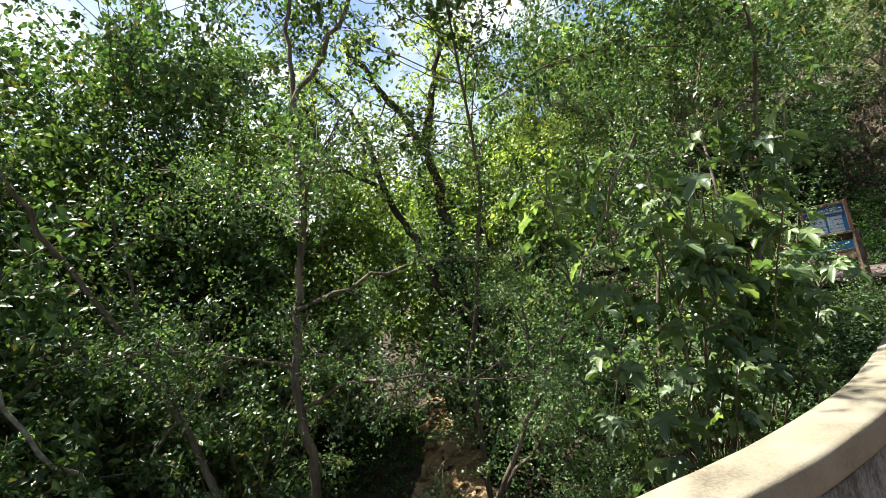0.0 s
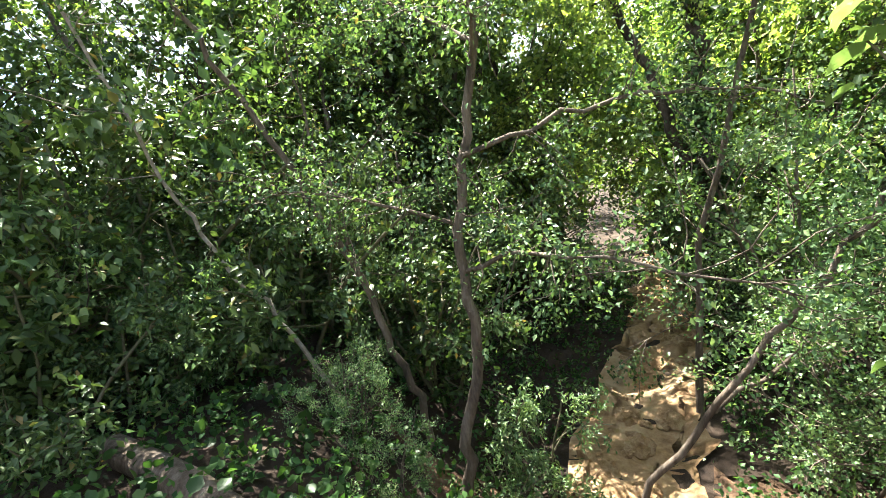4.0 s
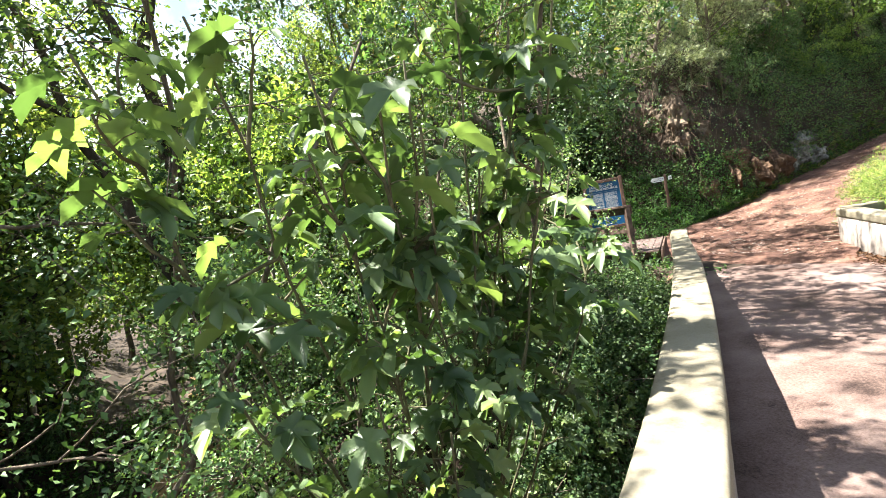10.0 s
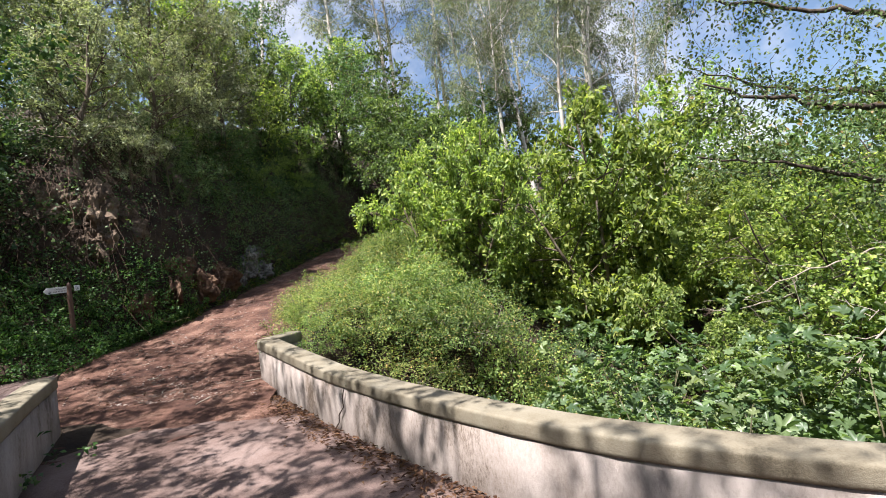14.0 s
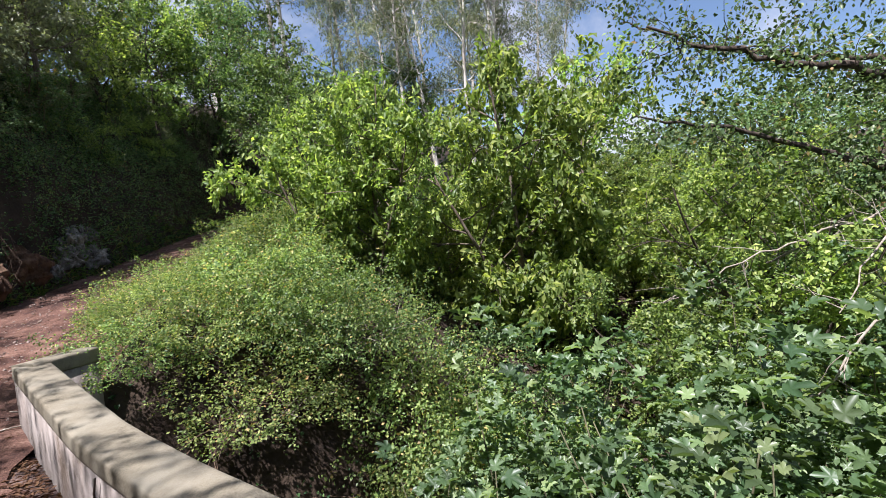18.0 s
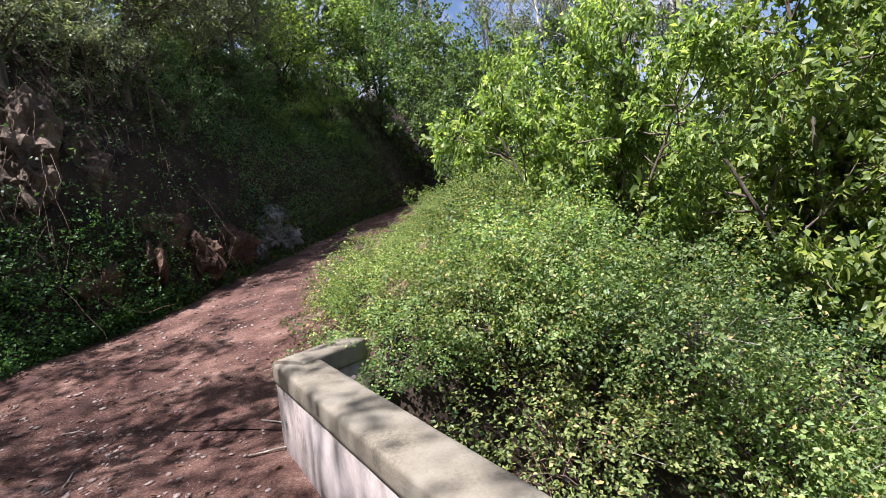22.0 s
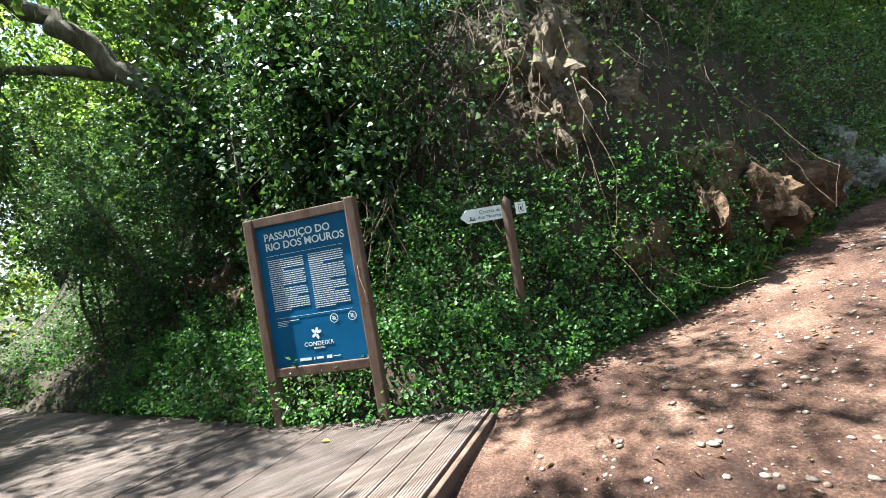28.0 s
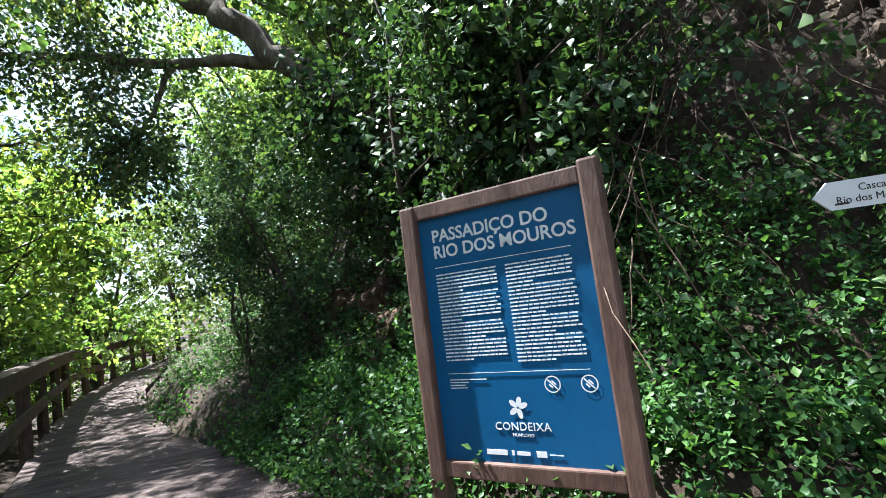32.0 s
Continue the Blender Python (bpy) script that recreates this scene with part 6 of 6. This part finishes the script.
limb_tree("ivy_clad_tree", "old ivy-clad tree leaning out over the boardwalk", [
    ([(-8.7, 11.5, 2.0), (-9.4, 10.5, 3.3), (-10.0, 9.7, 4.3), (-10.25, 9.1, 4.85), (-10.5, 8.5, 5.45), (-11.2, 7.6, 6.5), (-12.0, 6.5, 7.6)], 0.22, 0.07, 0.7),
    ([(-10.1, 9.5, 4.5), (-10.3, 8.9, 4.65), (-10.5, 8.2, 4.55), (-10.7, 7.3, 4.8), (-11.2, 6.2, 5.0)], 0.09, 0.02, 0.5),
    ([(-10.5, 8.2, 4.55), (-10.55, 8.0, 4.05), (-10.62, 7.75, 3.7)], 0.04, 0.012, 0.9),
    ([(-10.9, 8.0, 6.0), (-9.8, 7.2, 7.2), (-8.6, 6.6, 8.0)], 0.06, 0.012, 0.3),
    ([(-11.2, 7.6, 6.5), (-11.0, 8.8, 7.6), (-10.4, 9.8, 8.4)], 0.06, 0.012, 0.3)], "bark", "leaf", 63, 0.08, 46, 13, side=0.9)
limb_tree("ivy_cloak", "thick ivy climbing over the old trunk above the sign", [
    ([(-8.5, 11.7, 1.2), (-9.3, 10.6, 3.1), (-9.9, 9.85, 4.1)], 0.12, 0.10, 0.1),
    ([(-7.4, 11.9, 1.4), (-7.9, 11.3, 3.2), (-8.4, 10.9, 4.8)], 0.08, 0.06, 0.1)], "dark_bark", "ivy", 65, 0.085, 90, 16, side=0.55, category="ivy", shape=IVY4, width=0.95)


limb_tree("ash_tree", "young ash with fine dark limbs and translucent spring leaves", [
    ([(-10.5, 3.9, -0.3), (-10.9, 4.5, 3.5), (-11.18, 5.0, 5.45), (-11.35, 5.35, 6.6), (-11.48, 5.63, 7.6), (-11.6, 5.9, 9.0)], 0.12, 0.02, 0.55),
    ([(-11.2, 5.0, 5.5), (-10.9, 4.95, 6.0), (-10.67, 4.9, 6.5), (-10.3, 4.8, 7.3)], 0.04, 0.008, 0.3),
    ([(-11.2, 5.05, 5.6), (-12.16, 6.02, 6.57), (-12.92, 6.83, 6.96)], 0.04, 0.008, 0.3),
    ([(-11.1, 4.8, 4.9), (-10.42, 4.66, 5.11), (-9.8, 4.6, 5.4)], 0.03, 0.006, 0.3),
    ([(-10.95, 4.6, 3.9), (-12.4, 5.0, 4.2), (-13.58, 5.54, 4.79), (-13.77, 6.15, 5.32), (-14.46, 6.85, 5.63)], 0.05, 0.008, 0.4)], "dark_bark", "bright", 67, 0.085, 42, 12, side=0.9)
limb_tree("broad_leaved_sapling", "sapling with broad yellow-green leaves beside the railing", [
    ([(-6.3, 6.5, -0.2), (-6.25, 6.9, 1.2), (-6.3, 7.2, 2.2), (-6.36, 7.4, 3.0)], 0.02, 0.006, 0.4),
    ([(-6.25, 6.9, 1.2), (-6.38, 7.3, 1.9), (-6.5, 7.45, 2.0)], 0.012, 0.005, 0.4),
    ([(-6.28, 7.0, 1.5), (-6.6, 7.4, 2.5), (-6.67, 7.6, 2.83)], 0.012, 0.005, 0.4),
    ([(-6.25, 6.9, 1.2), (-6.05, 7.2, 2.0), (-5.99, 7.35, 2.5)], 0.012, 0.005, 0.4)], "stem", "bright", 68, 0.105, 8, 4, side=0.35, shape=OVAL, width=0.8)


GULLY = (
    ("slim_tree", "crooked tree with a dark brown trunk standing in the gully", "bark", "shine", 0.05, 28, 13, [
        ([(-1.26, -2.36, -2.2), (-1.28, -2.32, -1.25), (-1.37, -2.04, 0.0), (-1.35, -2.1, 0.46), (-1.36, -2.06, 1.2), (-1.38, -1.99, 1.77), (-1.42, -1.79, 2.6), (-1.5, -1.7, 4.0), (-1.7, -1.5, 6.2)], 0.062, 0.02, 0.3),
        # limb added high overhead so its leaves cast shade on the bridge deck
        ([(-1.5, -1.7, 4.0), (-1.0, -0.4, 5.6), (-0.6, 0.9, 6.8), (-0.3, 1.8, 7.3)], 0.03, 0.008, 0.25),
        ([(-1.36, -2.06, 0.7), (-0.9, -1.5, 0.95), (-0.6, -0.7, 0.85), (-0.5, 0.2, 0.6)], 0.022, 0.006, 0.15),
        ([(-1.36, -2.06, 1.1), (-1.0, -2.8, 1.5), (-0.7, -3.5, 1.6)], 0.02, 0.006, 0.2),
        ([(-1.38, -1.99, 1.7), (-1.6, -1.0, 2.0), (-1.8, 0.0, 2.0), (-1.9, 0.9, 1.7)], 0.025, 0.006, 0.15),
        ([(-1.42, -1.85, 2.4), (-0.9, -1.6, 3.0), (-0.5, -1.2, 3.4)], 0.02, 0.006, 0.2),
        ([(-1.42, -1.8, 2.6), (-1.9, -2.7, 3.3), (-2.2, -3.5, 3.7)], 0.025, 0.006, 0.2)]),
    ("leaning_tree", "thin leaning tree with a brown trunk and a dry fork", "bark", "leaf", 0.055, 20, 10, [
        ([(-2.05, -2.85, -1.9), (-1.9, -2.95, -0.9), (-1.7, -3.3, 0.58), (-1.53, -3.58, 1.4), (-1.3, -3.92, 2.3), (-1.0, -4.25, 3.3), (-0.6, -4.8, 4.8)], 0.05, 0.015, 0.5),
        ([(-1.7, -3.3, 0.58), (-1.75, -3.5, 1.2), (-1.85, -3.75, 2.4), (-1.9, -3.9, 3.4)], 0.026, 0.008, 0.4)]),
    ("sapling", "thin pale sapling leaning over the gully", "twig", "leaf", 0.055, 22, 9, [
        ([(-1.8, -3.2, -1.9), (-1.5, -3.6, -0.75), (-1.15, -4.05, 0.45), (-0.93, -4.38, 1.05), (-0.76, -4.55, 1.66), (-0.6, -4.7, 2.4), (-0.4, -4.85, 3.2), (-0.1, -5.2, 4.4)], 0.03, 0.01, 0.6)]),
    ("mossy_tree", "mossy bent trunk leaning over the stream bed", "bark", "shine", 0.048, 22, 12, [
        ([(-1.53, -1.25, -2.3), (-1.54, -0.73, -1.58), (-1.47, -0.14, -0.65), (-1.32, 0.46, 0.33), (-1.18, 0.81, 1.0), (-1.0, 1.3, 1.9), (-0.8, 1.9, 2.9)], 0.038, 0.012, 0.4),
        ([(-1.47, -0.14, -0.65), (-1.8, 0.5, -0.3), (-2.0, 1.2, 0.2)], 0.025, 0.006, 0.2)]),
    ("forked_tree", "dark forked ivy-clad tree on the far side of the stream", "dark_bark", "bright", 0.085, 34, 13, [
        ([(-6.3, 1.0, -2.0), (-6.25, 0.7, 1.4), (-6.25, 0.69, 3.9), (-6.26, 0.57, 4.8), (-6.4, -0.1, 6.0), (-6.6, -0.8, 7.6)], 0.17, 0.05, 0.5),
        ([(-6.26, 0.57, 4.8), (-6.2, 0.95, 6.0), (-6.1, 1.4, 7.6)], 0.10, 0.03, 0.2),
        ([(-6.3, 0.5, 1.2), (-6.3, -0.1, 3.0), (-6.3, -0.48, 4.0), (-6.3, -0.7, 5.3), (-6.4, -1.6, 6.8)], 0.10, 0.03, 0.4),
        ([(-6.3, -0.48, 4.0), (-6.2, -1.4, 4.6), (-6.1, -2.6, 4.9), (-6.0, -3.6, 4.8)], 0.05, 0.012, 0.2)]))
for i, (name, label, bark, foliage, leaf, along, per, paths) in enumerate(GULLY):
    limb_tree(name, label, paths, bark, foliage, 660 + i, leaf, along, per, 0.25, 0.2, 0.62)
limb_tree("ivy_sleeve", "ivy climbing the dark trunk beside the stream", [([(-6.28, 0.95, -1.5), (-6.22, 0.72, 1.4), (-6.22, 0.70, 3.6)], 0.05, 0.05, 0.0)],
          "dark_bark", "ivy", 671, 0.09, 70, 12, side=0.3, category="ivy", shape=IVY4, width=0.95)


FIG_TIPS = ((0.15, 0.3, 2.4), (0.3, 0.7, 2.5), (0.45, 1.1, 2.3), (0.55, 1.35, 2.05), (0.6, 1.5, 1.95), (0.55, 1.5, 2.25), (0.45, 1.05, 1.9), (0.3, 2.0, 2.75), (0.5, 2.5, 2.75), (0.2, 2.4, 2.6), (-0.1, 2.5, 1.85), (-0.2, 2.9, 1.7),
            (-0.2, 3.3, 1.3), (-0.4, 3.3, 1.8), (-0.15, 2.4, 1.55), (0.0, 2.2, 1.95), (-0.3, 2.6, 1.2), (0.1, 0.6, 1.05), (0.3, 0.85, 0.35), (0.5, 1.45, 0.6), (-0.5, 1.8, 2.3), (-0.6, 2.3, 1.2), (-0.8, 3.6, 1.1), (0.3, 1.2, 0.8))


def build_fig_tree():
    """The tall fig beside the bridge: bare bent limbs with big lobed leaves round their ends."""
    rng = np.random.default_rng(64)
    root = np.array([-1.5, 2.3, -2.1])
    wood, P, Wy, Nm, S = [], [], [], [], []
    for tip in FIG_TIPS:
        e = np.array(tip)
        m = root * 0.4 + e * 0.6 + np.array([-0.15, 0.0, -0.75]) + rng.normal(0, 0.12, 3)
        u = np.linspace(0, 1, 12)[:, None]
        q = (1 - u) ** 2 * (root + rng.normal(0, 0.08, 3) * np.array([1, 1, 0])) + 2 * u * (1 - u) * m + u ** 2 * e
        q[1:-1] += rng.normal(0, 0.025, q[1:-1].shape)
        wood.append(tube_arrays(q, np.linspace(0.014, 0.006, 12), 7))
        runs = [q[8:]]
        for c in range(5):
            st = q[rng.integers(6, 11)]
            g, gr = limb(rng, st, unit(e - q[7]) * 0.6 + rng.normal(0, 0.6, 3) + np.array([0, 0, 0.15]), rng.uniform(0.3, 0.65), 0.011, 0.005, 5, 0.2, 0.06)
            wood.append(tube_arrays(g, gr, 5))
            runs.append(g)
        for g in runs:
            n = 5
            w = rng.uniform(0.25, 1.0, n) ** 0.7 * (len(g) - 1.001)
            i = w.astype(int)
            base = g[i] + (g[i + 1] - g[i]) * (w - i)[:, None]
            a = rng.uniform(0, 6.28, n)
            out = np.stack([np.cos(a), np.sin(a), rng.uniform(-0.2, 0.6, n)], -1)
            end = base + unit(out) * rng.uniform(0.06, 0.15, n)[:, None]
            for k, l in zip(base, end):
                wood.append(tube_arrays([k, (k + l) / 2 + (0, 0, 0.01), l], [0.004, 0.003, 0.003], 3))
            P.append(end)
            Wy.append(unit(out * np.array([1, 1, 0.2]) + np.array([0, 0, -0.55]) + rng.normal(0, 0.25, (n, 3))))
            Nm.append(unit(np.array([0, 0, 0.9]) + 0.5 * out + rng.normal(0, 0.35, (n, 3))))
            S.append(rng.uniform(0.13, 0.28, n))
    ob = thing("fig_tree", "tall fig with large lobed leaves growing up beside the bridge", "fig tree")
    wv, wt = join_arrays(wood)
    put("trunk", mesh_tris("trunk", wv, wt, "stem", True), ob)
    v, t = leaves(np.vstack(P), np.vstack(Wy), np.vstack(Nm), np.concatenate(S), FIG, 0.95)
    put("crown", mesh_tris("crown", v, t, "fig"), ob)
    return ob


build_fig_tree()


def far_woods():
    """The wooded slopes all round, past the single trees."""
    rng = np.random.default_rng(51)
    vs = []
    for n, d0, d1, leaf, per in ((14000, 27, 60, 0.34, 6), (5500, 60, 180, 1.0, 5)):
        a, d = rng.uniform(0, 6.2832, n), d0 + (d1 - d0) * rng.random(n) ** 1.3
        x, y = d * np.cos(a) - 2, d * np.sin(a) + 6
        keep = (seg_dist(x, y, ROAD_X[5:], ROAD_Y[5:]) > 3.5)
        x, y = x[keep], y[keep]
        top = 3.2 + 2.4 * (ripple(x, y, 0.35) + 1) + 1.5 * ripple(x, y, 1.1)
        z = ground(x, y) + np.maximum(top, 1.5) * rng.random(len(x)) ** 0.6
        c = np.stack([x, y, z], -1)
        vs.append(sprays(rng, c, np.tile((0.0, 0.0, 1.0), (len(c), 1)), per, leaf, leaf * 1.5, RHOMB, 0.7))
    v, t = join_arrays(vs)
    tagged(new("far_woods", mesh_tris("far_woods", v, t, "leaf")), "distant green woods covering the slopes", "woods", kind="stuff")


far_woods()



def parapet_crack():
    """A settlement crack down the right parapet's face."""
    pts = [(0.42, 8.20, 0.46), (0.38, 8.24, 0.36), (0.39, 8.23, 0.28), (0.31, 8.31, 0.18), (0.30, 8.32, 0.10), (0.24, 8.385, 0.03)]
    v, t = tube_arrays([(x - 0.012, y - 0.009, z) for x, y, z in pts], [0.004, 0.006, 0.004, 0.007, 0.005, 0.006], 5)
    put("crack", mesh_tris("crack", v, t, "soil"), right_wall, "dark settlement crack")


parapet_crack()


def fallen_twigs():
    """Dry sticks on the road by the parapet's end and along the verge."""
    rng = np.random.default_rng(71)
    for x, y, a, n in ((-1.75, 10.35, 20, 0.55), (-1.95, 10.9, -25, 0.7), (-1.6, 11.25, 10, 0.5), (-2.05, 9.6, 70, 0.4), (-2.4, 11.8, 35, 0.45), (-3.0, 10.3, -50, 0.25), (-3.6, 10.8, 15, 0.22)):
        p, q = limb(rng, (0, 0, 0.012), (1, 0, 0.02), n, 0.008, 0.003, 6, 0.08)
        g, h = limb(rng, p[3], (0.8, 0.6, 0.05), n * 0.35, 0.004, 0.002, 4, 0.1)
        v, t = join_arrays([tube_arrays(p, q, 5), tube_arrays(g, h, 4)])
        ob = tagged(new("fallen_twig", mesh_tris("twig", v, t, "twig", True)), "dry forked twig lying on the dirt road", "twig", group="twigs on the road")
        ob.matrix_basis = pose(x, y, float(ROADZ(np.array([x]), np.array([y]))[0]), 0, 0, a)


fallen_twigs()


# fallen log, a yellow leaf and weeds by the boardwalk's end
v, t = tube_arrays([(0.05, -4.9, ground_at(0.05, -4.9) + 0.07), (0.25, -4.2, ground_at(0.25, -4.2) + 0.08), (0.42, -3.7, ground_at(0.42, -3.7) + 0.07), (0.55, -3.2, ground_at(0.55, -3.2) + 0.05)], [0.13, 0.12, 0.125, 0.10], 12)
tagged(new("fallen_log", mesh_tris("fallen_log", v, t, "bark", True)), "fallen mossy log on the gully edge", "log")


def single_leaf(at, turn, label, material, size):
    v, t = leaves(np.array([at]), np.array([(math.cos(turn), math.sin(turn), 0.1)]), np.array([(0.1, 0.05, 1.0)]), np.array([size]), OVAL, 0.7)
    return tagged(new("fallen_leaf", mesh_tris("fallen_leaf", v, t, material)), label, "leaf")


single_leaf((-6.0, 10.05, DECK_Z + 0.008), 0.6, "yellow fallen leaf on the boardwalk planks", "yellow", 0.07)
cover("weed_tuft", "weeds growing along the boardwalk's end board", 260, lambda x, y: np.abs((x + 5.2) * 0.82 + (y - 10.68) * -0.57 - 0.12) < 0.12, 0.05, OVAL, 0.8, "herb", 0.10, 29, (-6.0, -4.6, 9.6, 11.7), 5, 0.07)
